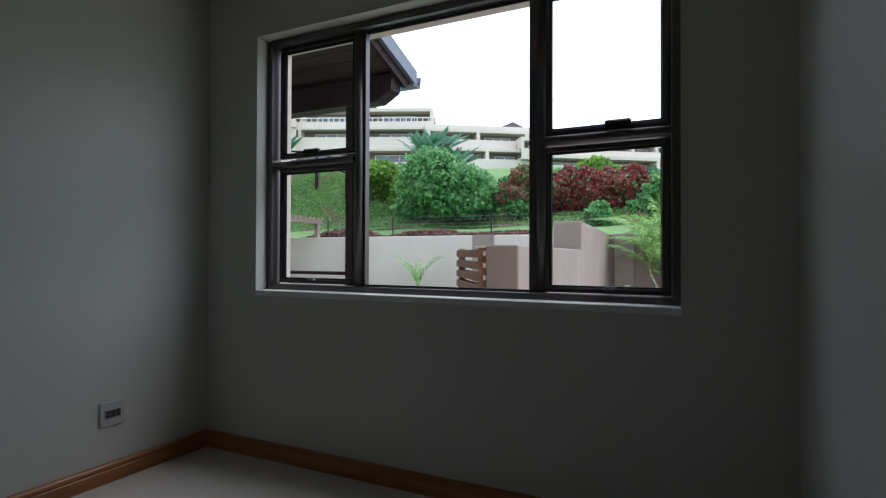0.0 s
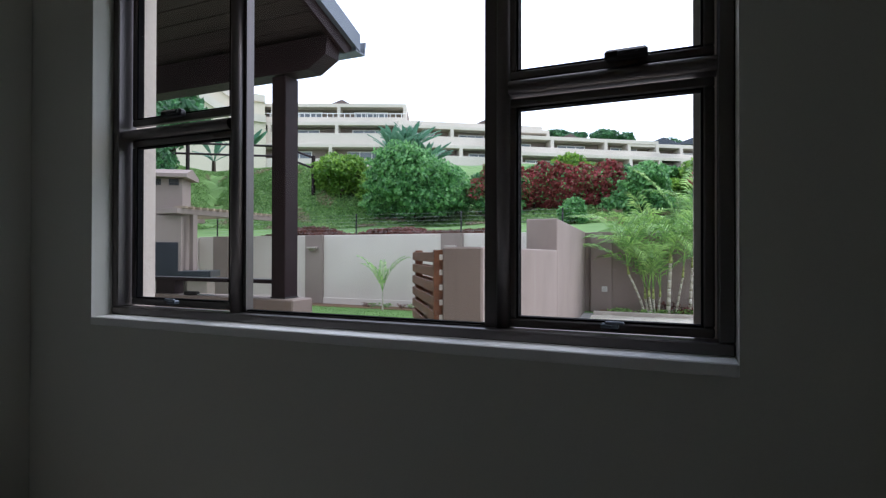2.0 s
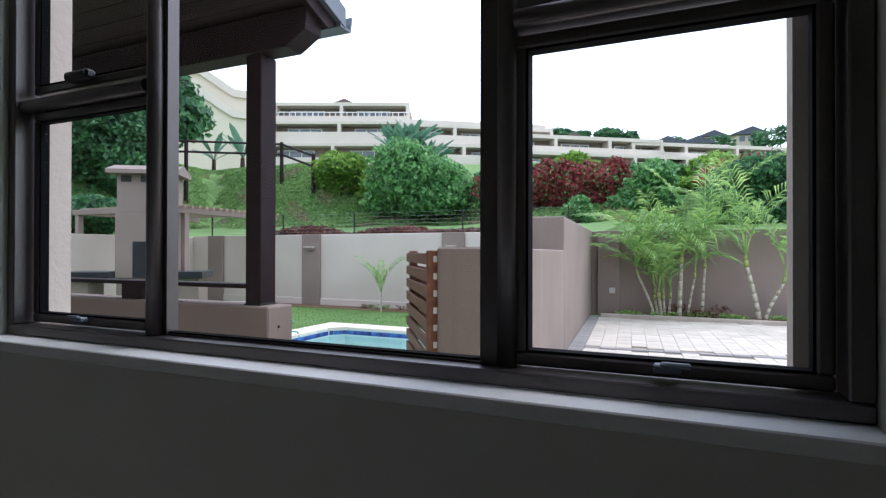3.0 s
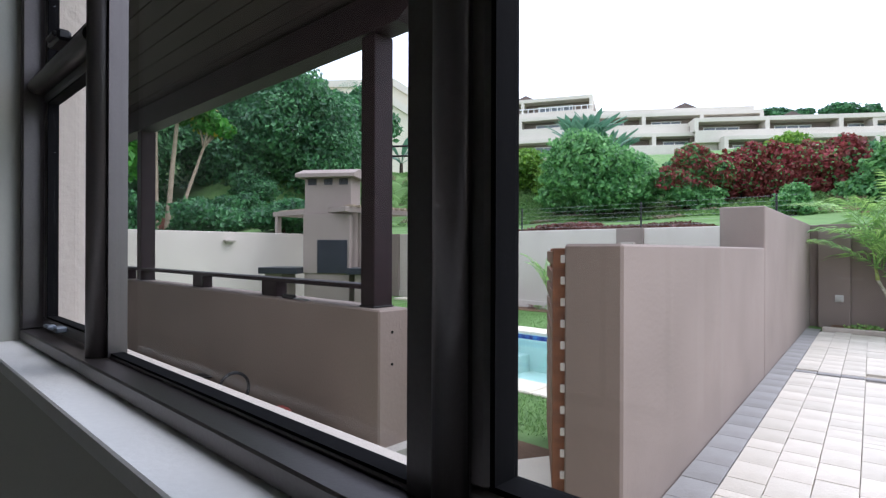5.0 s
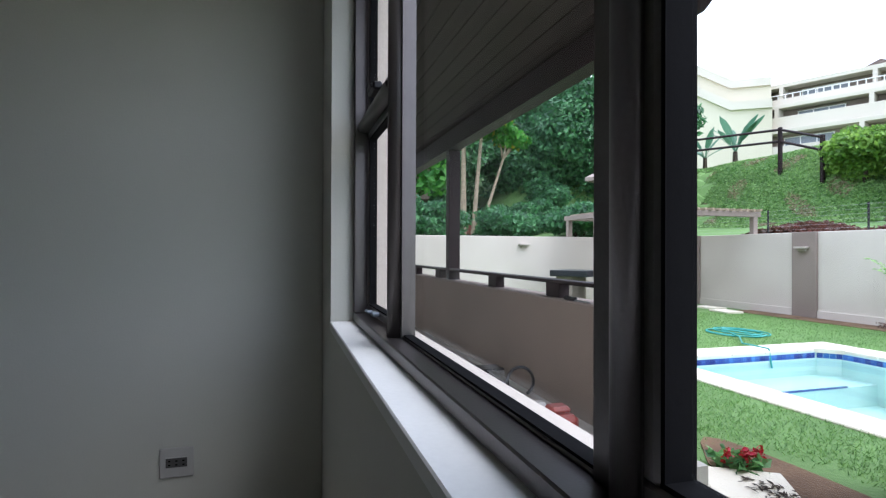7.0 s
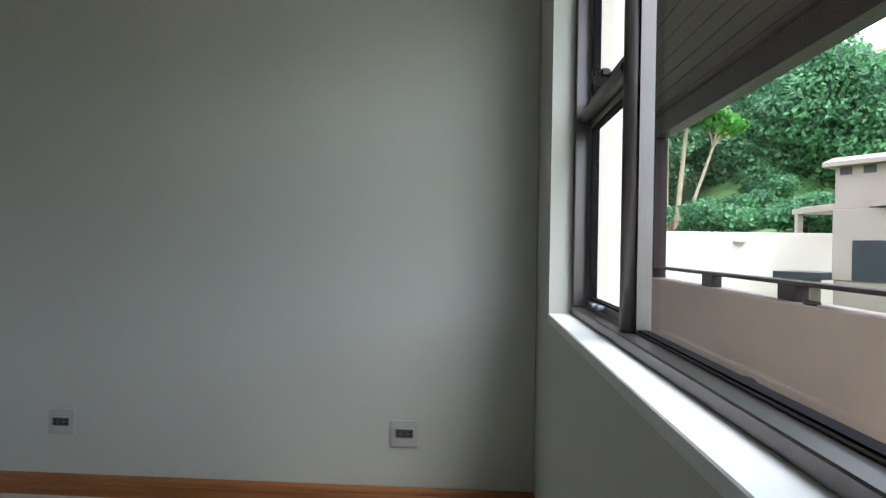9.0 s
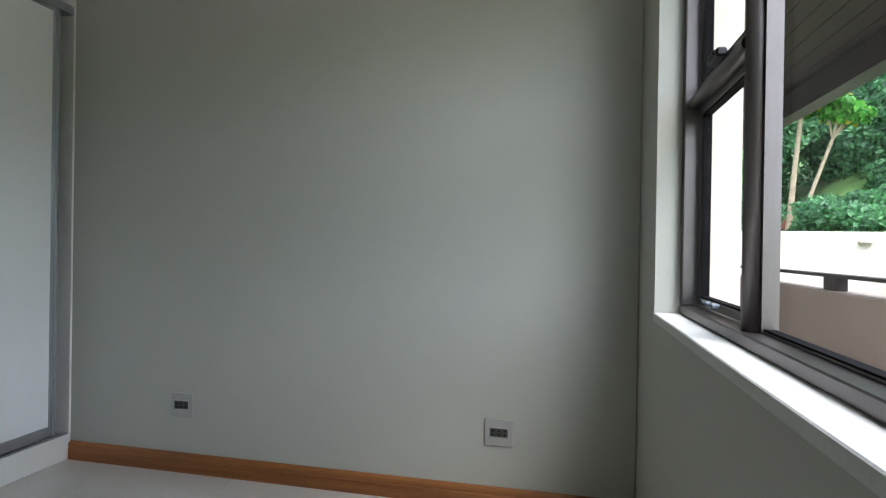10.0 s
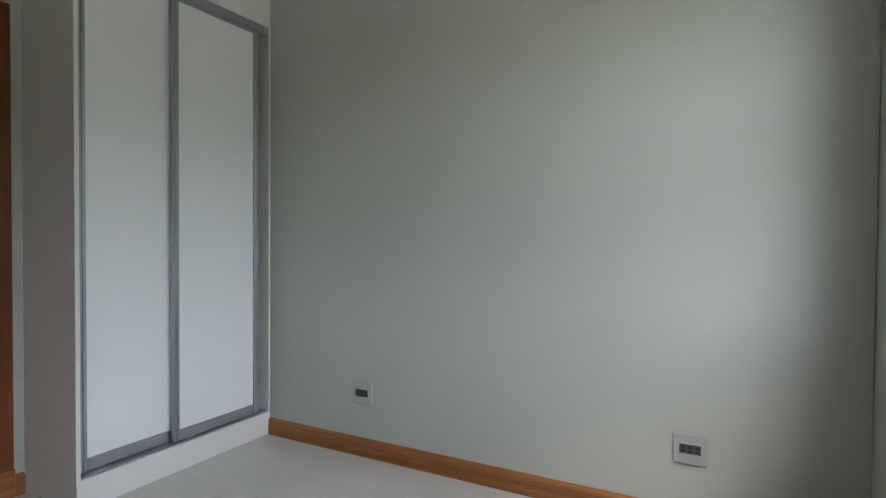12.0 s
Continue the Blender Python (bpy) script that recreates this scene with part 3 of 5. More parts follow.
def wall_lamp(x, y, z, nx_, ny_):
    w = thing("wall_lamp", "small flat grey bulkhead lamp on the garden wall", "wall lamp", (x, y, z), "garden wall lamps")
    tx, ty = abs(ny_), abs(nx_)
    bm = bmesh.new()
    box(bm, x - tx * 0.13 + min(0, nx_) * 0.0, y - ty * 0.13, z, x + tx * 0.13 + nx_ * 0.12, y + ty * 0.13 + ny_ * 0.12, z + 0.045, 0.006)
    part("hood", bm, M_CAP, w)
    bm = bmesh.new()
    box(bm, x - tx * 0.09, y - ty * 0.09, z - 0.05, x + tx * 0.09 + nx_ * 0.06, y + ty * 0.09 + ny_ * 0.06, z - 0.001, 0.004)
    part("body", bm, M_CAP, w)

wall_lamp(-6.17, BY - 0.06, 1.24, 0, -1)
wall_lamp(-2.37, BY - 0.06, 1.26, 0, -1)
wall_lamp(BX, 5.66, 1.32, 1, 0)
pl = thing("garden_socket", "small white weatherproof socket on the boundary wall", "socket", (0.85, 11.0, 0.35))
part("plate", B(0.79, 10.985, 0.29, 0.91, 10.999, 0.41, 0.003), M_WHITEP, pl)
part("cover", B(0.81, 10.97, 0.31, 0.89, 10.984, 0.39, 0.003), M_WHITEP, pl)

# electric fence on top of the boundary wall
ef = thing("electric_fence", "black electric fence posts with thin wires along the wall top", "fence", (0, BY + 0.1, WTP))
for px in (-9.6, -7.15, -5.0, -2.2, 0.1):
    p = part("post", T((px, BY + 0.1, WTP - 0.02), (px, BY + 0.1, WTP + 0.52), 0.018), M_HANDLE, ef)
    for k in range(6):
        part("insulator", T((px, BY + 0.072, WTP + 0.06 + 0.085 * k), (px, BY + 0.088, WTP + 0.06 + 0.085 * k), 0.016, seg=6), M_HANDLE, p)
for k in range(6):
    part("wire", T((BX + 0.1, BY + 0.07, WTP + 0.06 + 0.085 * k), (0.4, BY + 0.07, WTP + 0.06 + 0.085 * k), 0.0011, seg=4), M_STEEL, ef)

# ---- patio: floor slab, low wall, posts, rail, roof ----
solid("patio_slab", B(-9.0, WT + 0.02, G - 0.1, -0.1, 2.07, -0.012), M_GROUT, "pale tiled patio floor", "patio floor", "structure")
LW0, LW1, LWT = 1.83, 2.07, 0.795
lw = solid("patio_wall", B(-9.0, LW0, G - 0.1, -0.19, LW1, LWT, 0.01), M_PLASTER, "low plastered patio wall with a flat top", "garden wall", "structure")
origin[lw] = Vector((0, 0, 0))
# screw holes as black discs, the shade of each hole put into colour
for hz in (0.66, 0.47):
    b = T((-0.194, 1.93, hz), (-0.186, 1.93, hz), 0.009, seg=8)
    part("screw_hole", b, M_GASKET_SHADE, lw)
for px in (-0.435, -4.45, -8.5):
    c = thing("patio_post", "square dark-stained timber post on the patio wall", "post", (px, 1.96, LWT), "patio posts", )
    part("shaft", B(px, 1.885, LWT + 0.001, px + 0.13, 2.035, 2.46, 0.006), M_BROWN, c)
    part("shoe", B(px - 0.004, 1.881, LWT, px + 0.134, 2.039, LWT + 0.012, 0.002), M_HANDLE, c)
rail = thing("patio_rail", "dark flat timber rail on short blocks", "rail", (-4, 1.95, LWT))
part("rail_board", B(-8.4, 1.885, 0.905, -0.44, 2.005, 0.935, 0.004), M_BROWN, rail)
for bx in (-1.57, -2.86, -4.9, -6.2, -7.5):
    part("block", B(bx - 0.11, 1.90, LWT + 0.001, bx + 0.11, 1.99, 0.904, 0.003), M_BROWN, rail)

roof = thing("patio_roof", "sloping patio roof with dark timber soffit and grey gutter", "roof", (-4, 1.2, 2.5), kind="structure")
part("beam", prism(bmesh.new(), [(-9.0, 2.47), (-0.10, 2.47), (0.055, 2.56), (0.07, 2.70), (-9.0, 2.70)], 1.88, 2.04, "y"), M_BROWN, roof)
SL = 0.36
def zr(y):
    return 2.74 + (2.0 - y) * SL
n = 15
for i in range(n):
    ya = WT + 0.03 + (2.08 - WT) * i / n
    yb = WT + 0.03 + (2.08 - WT) * (i + 1) / n - 0.008
    prof = [(ya, zr(ya) - 0.02), (yb, zr(yb) - 0.02), (yb, zr(yb)), (ya, zr(ya))]
    part("soffit_board", prism(bmesh.new(), prof, -9.0, 0.07, "x"), M_SOFFIT, roof)
prof = [(WT + 0.02, zr(WT) + 0.02), (2.2, zr(2.2) + 0.02), (2.2, zr(2.2) + 0.10), (WT + 0.02, zr(WT) + 0.10)]
part("roof_sheet", prism(bmesh.new(), prof, -9.0, 0.11, "x"), M_ROOF, roof)
prof = [(WT + 0.02, zr(WT) - 0.06), (2.06, zr(2.06) - 0.10), (2.14, zr(2.14) - 0.02), (2.14, zr(2.14) + 0.10), (WT + 0.02, zr(WT) + 0.12)]
part("barge_board", prism(bmesh.new(), prof, 0.075, 0.105, "x"), M_BROWN, roof)
prof = [(WT + 0.02, zr(WT) + 0.0), (2.20, zr(2.20) + 0.0), (2.20, zr(2.20) + 0.13), (WT + 0.02, zr(WT) + 0.16)]
part("verge_flashing", prism(bmesh.new(), prof, 0.106, 0.145, "x"), M_GUTTER, roof)
prof = [(2.145, 2.66), (2.27, 2.66), (2.29, 2.77), (2.275, 2.77), (2.258, 2.675), (2.16, 2.675), (2.16, 2.79), (2.145, 2.79)]
part("gutter", prism(bmesh.new(), prof, -9.0, 0.14, "x"), M_GUTTER, roof, "grey metal gutter")

# ---- pool ----
pool = thing("swimming_pool", "small swimming pool with pale blue shell and clear water", "pool", (-1.9, 6.1, G), kind="structure")
PZ = G - 0.60
bm = bmesh.new()
box(bm, PX0 - 0.15, PY0 - 0.15, PZ - 0.1, PX1 + 0.15, PY1 + 0.15, PZ)
for a in ((PX0 - 0.15, PY0 - 0.15, PX0, PY1 + 0.15), (PX1, PY0 - 0.15, PX1 + 0.15, PY1 + 0.15), (PX0, PY0 - 0.15, PX1, PY0), (PX0, PY1, PX1, PY1 + 0.15)):
    box(bm, a[0], a[1], PZ, a[2], a[3], G - 0.02)
box(bm, PX0, PY0, PZ, PX0 + 0.65, PY1, G - 0.34)
part("shell", bm, M_POOL, pool)
part("step_edge", B(PX0 + 0.622, PY0 + 0.3, G - 0.341, PX0 + 0.656, PY1 - 0.5, G - 0.325), M_POOLT, pool, "dark line of tiles along the step")
wa = part("water", B(PX0 + 0.008, PY0 + 0.004, G - 0.30, PX1 - 0.008, PY1 - 0.008, G - 0.125), M_WATER, pool, "clear still water")
wa.visible_shadow = False


def coping():
    w, gap = 0.40, 0.006
    runs = [(PX0 - w, PY0 - w, PX1 + w, PY0, 1), (PX0 - w, PY1, PX1 + w, PY1 + w, 1), (PX0 - w, PY0, PX0, PY1, 0), (PX1, PY0, PX1 + w, PY1, 0)]
    for x0, y0, x1, y1, al in runs:
        length = (x1 - x0) if al else (y1 - y0)
        n = round(length / 0.5)
        for i in range(n):
            a, b = i / n, (i + 1) / n
            if al:
                bb = (x0 + length * a + gap, y0, x0 + length * b, y1)
            else:
                bb = (x0, y0 + length * a + gap, x1, y0 + length * b)
            part("coping_stone", B(bb[0], bb[1], G - 0.035, bb[2], bb[3], G + 0.022, 0.012), M_COPE, pool)



coping()
# the far corner is cut across
cut = [(PX0 - 0.002, PY1 + 0.002), (PX0 + 0.24, PY1 + 0.002), (PX0 - 0.002, PY1 - 0.24)]
part("coping_stone", prism(bmesh.new(), cut, G - 0.035, G + 0.020, "z"), M_COPE, pool)
part("shell_corner", prism(bmesh.new(), [(PX0 - 0.001, PY1 + 0.001), (PX0 + 0.20, PY1 + 0.001), (PX0 - 0.001, PY1 - 0.20)], PZ, G - 0.051, "z"), M_POOL, pool)

# ---- slatted gate, standing open beside the pier ----
gate = thing("garden_gate", "open brown slatted timber gate beside the plastered pier", "gate", (0.87, 2.10, G))
GA = pose(0.852, 2.12, 0, 0, 0, math.degrees(math.atan2(0.832, -0.555)))
part("gate_stile", B(-0.055, -0.056, G + 0.02, -0.001, 0.056, 1.16, 0.004, GA), M_SLAT, gate)
for a, b in ((0.0, 0.09), (1.11, 1.20)):
    part("gate_post", B(a, -0.03, G + 0.02, b, 0.03, 1.16, 0.004, GA), M_SLAT, gate)
zs = G + 0.10
while zs < 1.12:
    part("slat", B(0.0, -0.052, zs, 1.20, -0.031, zs + 0.070, 0.003, GA), M_SLAT, gate)
    part("slat", B(0.0, 0.031, zs, 1.20, 0.052, zs + 0.070, 0.003, GA), M_SLAT, gate)
    part("slat_end", B(-0.060, -0.019, zs + 0.016, -0.054, 0.019, zs + 0.054, 0.002, GA), M_CARC, gate, "pale cut end of a slat")
    zs += 0.103

# ---- braai with chimney under a pergola ----
br = thing("braai", "taupe plastered outdoor barbecue with tall capped chimney", "barbecue", (-8.1, 7.2, G))
BR = pose(-8.12, 7.18, 0, 0, 0, 34)
part("base", B(-0.60, -0.30, G, 0.46, 0.35, 0.60, 0.01, BR), M_PLASTER, br)
part("chest", B(-0.62, -0.32, 0.601, 0.48, 0.35, 1.95, 0.01, BR), M_PLASTER, br)
part("chimney", B(-0.62, -0.24, 1.951, 0.48, 0.42, 2.76, 0.01, BR), M_PLASTER, br)
bm = bmesh.new()
prism(bm, [(-0.45, 2.84), (0.0, 2.98), (0.55, 2.84), (0.55, 2.76), (-0.45, 2.76)], -0.76, 0.62, "x")
bmesh.ops.transform(bm, matrix=BR, verts=bm.verts)
part("cap", bm, M_PLASTER, br, "plastered chimney cap")
# vents are dark plates: the shade of the openings is painted, nothing is cut
for vx in (-0.44, -0.06, 0.30):
    part("vent", B(vx - 0.1, -0.248, 2.60, vx + 0.1, -0.23, 2.74, 0, BR), M_DARK, br)
part("fire_door", B(-0.28, -0.338, 0.61, 0.42, -0.316, 1.36, 0.004, BR), M_STONE, br, "black steel fire door")
part("counter", B(-1.55, -0.62, 0.60, -0.625, 0.30, 0.74, 0.006, BR), M_STONE, br, "dark granite counter")
part("counter", B(0.485, -0.62, 0.60, 1.15, 0.30, 0.74, 0.006, BR), M_STONE, br, "dark granite counter")
part("counter_leg", B(-1.45, -0.5, G, -1.05, 0.25, 0.599, 0.006, BR), M_PLASTER, br)
part("counter_leg", B(0.65, -0.5, G, 1.05, 0.25, 0.599, 0.006, BR), M_PLASTER, br)

pg = thing("pergola", "pale weathered timber pergola over the barbecue corner", "pergola", (-8.5, 8.5, WTP))
part("post", B(-7.60, 7.44, G, -7.48, 7.56, 1.97, 0.006), M_PLASTER, pg)
part("post", B(BX - 0.16, 6.95, WTP - 0.035, BX - 0.04, 7.07, 1.97, 0.006), M_PLASTER, pg)
part("post", B(-7.60, BY + 0.04, WTP - 0.005, -7.48, BY + 0.16, 1.97, 0.006), M_PLASTER, pg)
part("beam", B(BX - 0.25, 6.94, 1.971, -7.4, 7.06, 2.09, 0.006), M_PLASTER, pg)
part("beam", B(-7.60, 7.07, 1.971, -7.48, BY + 0.25, 2.09, 0.006), M_PLASTER, pg)
part("beam", B(BX - 0.16, 7.07, 1.971, BX - 0.04, BY + 0.25, 2.09, 0.006), M_PLASTER, pg)
for i in range(17):
    yy = 7.15 + i * 0.19
    part("batten", B(BX - 0.3, yy, 2.091, -7.38, yy + 0.06, 2.14, 0.003), M_BARK, pg)

# ---- garden odds and ends ----
def slab(x, y, sx, sy, rot):
    s = B(-sx / 2, -sy / 2, G - 0.02, sx / 2, sy / 2, G + 0.04, 0.008, pose(x, y, 0, 0, 0, rot))
    solid("stepping_stone", s, M_COPE, "pale concrete stepping slab lying on soil and grass", "paving slab", group="stepping slabs")


slab(-0.05, 2.30, 0.44, 0.44, -32)
slab(0.50, 2.40, 0.44, 0.44, -30)
slab(-8.2, 9.55, 0.6, 0.4, 8)
slab(-7.4, 9.25, 0.6, 0.4, -6)
slab(-8.9, 9.0, 0.5, 0.5, 14)
rng = np.random.default_rng(5)
bm = bmesh.new()
sv = [(0.05 + 0.8 * math.cos(a) * (1 + 0.2 * math.sin(3 * a)), 2.60 + 0.32 * math.sin(a) * (1 + 0.2 * math.cos(2 * a))) for a in np.linspace(0, 2 * math.pi, 22, endpoint=False)]
prism(bm, sv, G - 0.02, G + 0.008, "z")
solid("soil_patch", bm, M_SOIL, "bare brown soil beside the slabs", "soil", "structure")
solid("wall_bed", B(-7.5, BY - 0.55, G - 0.03, 0.2, BY - 0.03, G + 0.02, 0.01), M_SOIL, "narrow soil bed along the boundary wall", "soil", "structure")
solid("palm_bed", B(0.75, 10.35, G - 0.03, 9.0, 11.0, G + 0.06, 0.01), M_SOIL, "planted soil bed under the palms", "soil", "structure")
solid("bed_kerb", B(0.72, 10.22, G - 0.03, 9.0, 10.34, G + 0.10, 0.01), M_CAP, "pale concrete edging of the palm bed", "kerb", "structure")

r = np.random.default_rng(17)
p = np.stack([r.normal(0.12, 0.10, 90), r.normal(2.33, 0.05, 90), np.full(90, G + 0.044)], 1)
p[:, 2] += r.random(90) * 0.01
tagged(leaves("dry_leaves", p, np.tile([0, 0, 1.0], (90, 1)), 0.016, M_BARKD, rng=r, spread=0.2, long=3.5), "scattered dry leaves and twigs on the slabs", "dry leaves", kind="stuff")

# strimmer lying on the patio
st = thing("strimmer", "red and white petrol grass strimmer lying on the patio", "garden tool", (-0.75, 1.5, -0.01))
bm = bmesh.new()
box(bm, -0.86, 1.40, 0.005, -0.62, 1.60, 0.15, 0.035)
box(bm, -0.80, 1.43, 0.14, -0.68, 1.57, 0.19, 0.02)
part("engine_cover", bm, M_REDP, st, "red plastic engine cover")
part("fuel_tank", B(-0.98, 1.42, -0.008, -0.865, 1.58, 0.10, 0.03), M_SOCK, st)
part("starter_housing", B(-1.10, 1.44, 0.02, -0.985, 1.58, 0.13, 0.03), M_WHITEP, st)
part("shaft", T((-1.10, 1.52, 0.08), (-2.55, 1.72, 0.03), 0.014), M_STEEL, st)
bm = bmesh.new()
lp = [(-1.45 + 0.02 * math.sin(a), 1.57 + 0.10 * math.sin(a), 0.17 + 0.11 * math.cos(a)) for a in np.linspace(0.5, 2 * math.pi - 0.5, 14)]
chain(bm, [(x, y, 0.34 - z) for x, y, z in lp], 0.012, 0.012)
part("loop_handle", bm, M_HANDLE, st, "black loop handle")
part("cutting_head", T((-2.55, 1.72, -0.008), (-2.55, 1.72, 0.05), 0.06, 0.05, 12), M_HANDLE, st)
bm = bmesh.new()
prism(bm, [(-2.60, 1.60), (-2.40, 1.56), (-2.38, 1.86), (-2.58, 1.88)], 0.05, 0.06, "z")
part("guard", bm, M_HANDLE, st)

# tool left on the wall top
tl = thing("hand_tool", "small dark hand tool lying on the patio wall", "tool", (-1.2, 1.87, LWT))
part("grip", T((-1.30, 1.865, LWT + 0.016), (-1.16, 1.87, LWT + 0.016), 0.016), M_HANDLE, tl)
part("blade", B(-1.16, 1.86, LWT + 0.001, -0.98, 1.878, LWT + 0.012, 0.002), M_STEEL, tl)

# garden hose lying in loops beside the pool
hose = bmesh.new()
pts = []
for i in range(90):
    a = i * 0.33
    r = 0.28 + 0.10 * math.sin(i * 0.21)
    pts.append((-4.75 + r * 1.5 * math.cos(a) + 0.1 * math.sin(i * 0.13), 6.75 + r * math.sin(a) + 0.004 * i, G + 0.012 + 0.0003 * i))
chain(hose, pts, 0.011, 0.011, 5)
chain(hose, [pts[-1], (-4.3, 6.5, G + 0.04), (-3.75, 6.0, G + 0.05), (-3.32, 6.0, G + 0.05), (-3.27, 6.0, G - 0.2)], 0.011, 0.011, 5)
solid("garden_hose", hose, M_HOSE, "turquoise garden hose lying in loops on the lawn", "hose")

# ---- planting helpers ----
def shrub(name, label, x, y, rx, ry, rz, n, size, material, seed, z=None, mats=(), count=9, lift=0.0, category="shrub", group=""):
    r = np.random.default_rng(seed)
    zb = height(x, y) - 0.05 if z is None else z
    t = thing(name, label, category, (x, y, zb), group)
    for k in range(4):
        a = k * 1.6 + seed
        chain_pts = [(x + 0.06 * math.cos(a), y + 0.06 * math.sin(a), zb), (x + 0.25 * rx * math.cos(a), y + 0.25 * ry * math.sin(a), zb + lift + rz * 0.6), (x + 0.5 * rx * math.cos(a), y + 0.5 * ry * math.sin(a), zb + lift + rz * 1.25)]
        part("stem", chain(bmesh.new(), chain_pts, 0.05 + 0.02 * rz, 0.015, 5), M_BARKD, t)
    lob = lobed(r, x, y, zb + lift + rz * 0.95, rx, ry, rz, count)
    p, d = cloud(r, lob, n)
    keep = p[:, 2] > zb
    leaves("foliage", p[keep], d[keep], size, material, t, rng=r)
    for m2, frac, hi in mats:
        p, d = cloud(r, lob, int(n * frac), 0.12)
        keep = p[:, 2] > zb + lift + rz * hi
        leaves("foliage", p[keep], d[keep], size, m2, t, rng=r)
    # dense twiggy heart of the shrub
    p, d = cloud(r, [(a, b, c, e * 0.72, f * 0.72, g * 0.72) for a, b, c, e, f, g in lob], n // 3, 0.5)
    keep = p[:, 2] > zb
    leaves("inner_foliage", p[keep], d[keep], size * 1.8, material, t, rng=r)
    return t


shrub("large_shrub", "large rounded glossy green shrub on the bank", -7.7, 19.2, 2.75, 1.9, 1.62, 30000, 0.105, M_BUSH, 3, count=18)
shrub("lime_shrub", "lime green shrub at the top of the bank", -12.9, 21.0, 1.7, 1.2, 1.15, 8000, 0.10, M_LIME, 4)
shrub("lime_shrub", "lime green shrub at the top of the bank", -10.6, 21.2, 1.5, 1.2, 1.2, 8000, 0.10, M_LIME, 5)
shrub("mixed_shrub", "green and red leaved shrub on the bank", -4.6, 19.6, 1.35, 1.1, 1.12, 12000, 0.09, M_BUSH, 6, mats=((M_RED, 0.9, 0.7),))
for k, (hx, hy) in enumerate(((-4.1, 21.0), (-3.1, 20.8), (-2.2, 20.7), (-1.3, 20.8), (-0.4, 20.9))):
    shrub("red_shrub", "dark red leaved shrub in a hedge on the bank", hx, hy, 1.0, 0.8, 1.0 - 0.03 * k, 9000, 0.085, M_RED, 7 + k, mats=((M_BUSH, 0.12, 0.3),), group="red hedge")
shrub("clipped_shrub", "small clipped round green shrub", -1.2, 18.4, 0.6, 0.55, 0.5, 2500, 0.07, M_BUSH, 11)
shrub("green_shrub", "bushy bright green shrub behind the palms", 0.9, 20.9, 1.4, 1.3, 0.98, 10000, 0.10, M_BUSH, 12)
shrub("red_shrub", "dark red leaved shrub behind the palms", 4.0, 24.6, 1.7, 1.3, 1.0, 5000, 0.15, M_RED, 13)
shrub("green_shrub", "dense dark green shrub behind the boundary wall", 3.9, 18.6, 1.6, 1.3, 1.15, 8000, 0.11, M_TREE, 14)
shrub("green_shrub", "dense dark green shrub behind the boundary wall", 6.9, 18.2, 1.8, 1.4, 1.3, 8000, 0.11, M_BUSH, 15)
for k, (hx, hy) in enumerate(((-13.6, 1.2), (-13.9, 3.0), (-14.4, 4.4), (-15.6, 7.6), (-17.8, 8.8), (-19.0, 10.2), (-20.0, 11.5), (-22.0, 7.4))):
    shrub("green_shrub", "dense dark green shrub under the trees", hx, hy, 1.3, 1.2, 0.7, 4500, 0.10, M_TREE, 100 + k)
shrub("green_shrub", "dense dark green shrub under the trees", -14.2, 9.6, 1.5, 1.3, 0.7, 6000, 0.10, M_TREE, 16)
shrub("green_shrub", "dense dark green shrub under the trees", -16.2, 5.2, 0.9, 0.9, 0.5, 2500, 0.12, M_TREE, 17)
for k in range(8):
    hx, hy = -10.6 + 2.6 * k, 26.5 + 0.9 * math.sin(k * 1.7)
    shrub("hedge_shrub", "green shrub in a loose hedge below the buildings", hx, hy, 1.7, 1.2, 0.75 + 0.2 * math.sin(k * 2.3), 4000, 0.13, (M_BUSH, M_TREE, M_LIME)[k % 3], 130 + k, group="upper hedge")
for k in range(8):
    hx, hy = -8.0 + 3.0 * k, 37.0 + 1.5 * math.sin(k * 1.3)
    shrub("hedge_shrub", "green shrub in a loose hedge below the buildings", hx, hy, 2.1, 1.5, 1.0 + 0.3 * math.sin(k * 1.9), 3500, 0.2, (M_BUSH, M_LIME, M_TREE)[k % 3], 160 + k, group="upper hedge")
# rough growth on the bank and the hillside
r = np.random.default_rng(20)
n = 170000
bx_, by_ = r.uniform(-27, 6, n), r.uniform(14, 25, n)
flag = r.random(n)
p = np.stack([bx_, by_, np.array([height(a, b) for a, b in zip(bx_, by_)]) + 0.03 + 0.08 * r.random(n)], 1)
tuft = np.sin(bx_ * 1.9 + 2 * np.sin(by_ * 1.3)) * np.sin(by_ * 2.3 + bx_ * 0.6)
s_ = np.maximum(by_ - 10.16, -10.3 - bx_)
green = (s_ > 8) & (tuft < 0.45 + 0.3 * flag)
dry = (s_ > 8) & (tuft > 0.5) & (flag > 0.35)
tagged(leaves("bank_growth", p[green], np.tile([0, 0, 1.0], (green.sum(), 1)), 0.06, M_BANK, rng=r, spread=0.6), "rough green ground cover on the bank", "ground cover", kind="stuff")
tagged(leaves("dry_growth", p[dry], np.tile([0, 0, 1.0], (dry.sum(), 1)), 0.065, M_DRY, rng=r, spread=0.6), "dry brown patches of growth on the bank", "ground cover", kind="stuff")
# low dark red ground cover along the far side of the wall
r = np.random.default_rng(21)
n = 9000
p = np.stack([r.uniform(-9.6, -1.6, n), r.uniform(11.6, 13.0, n), np.zeros(n)], 1)
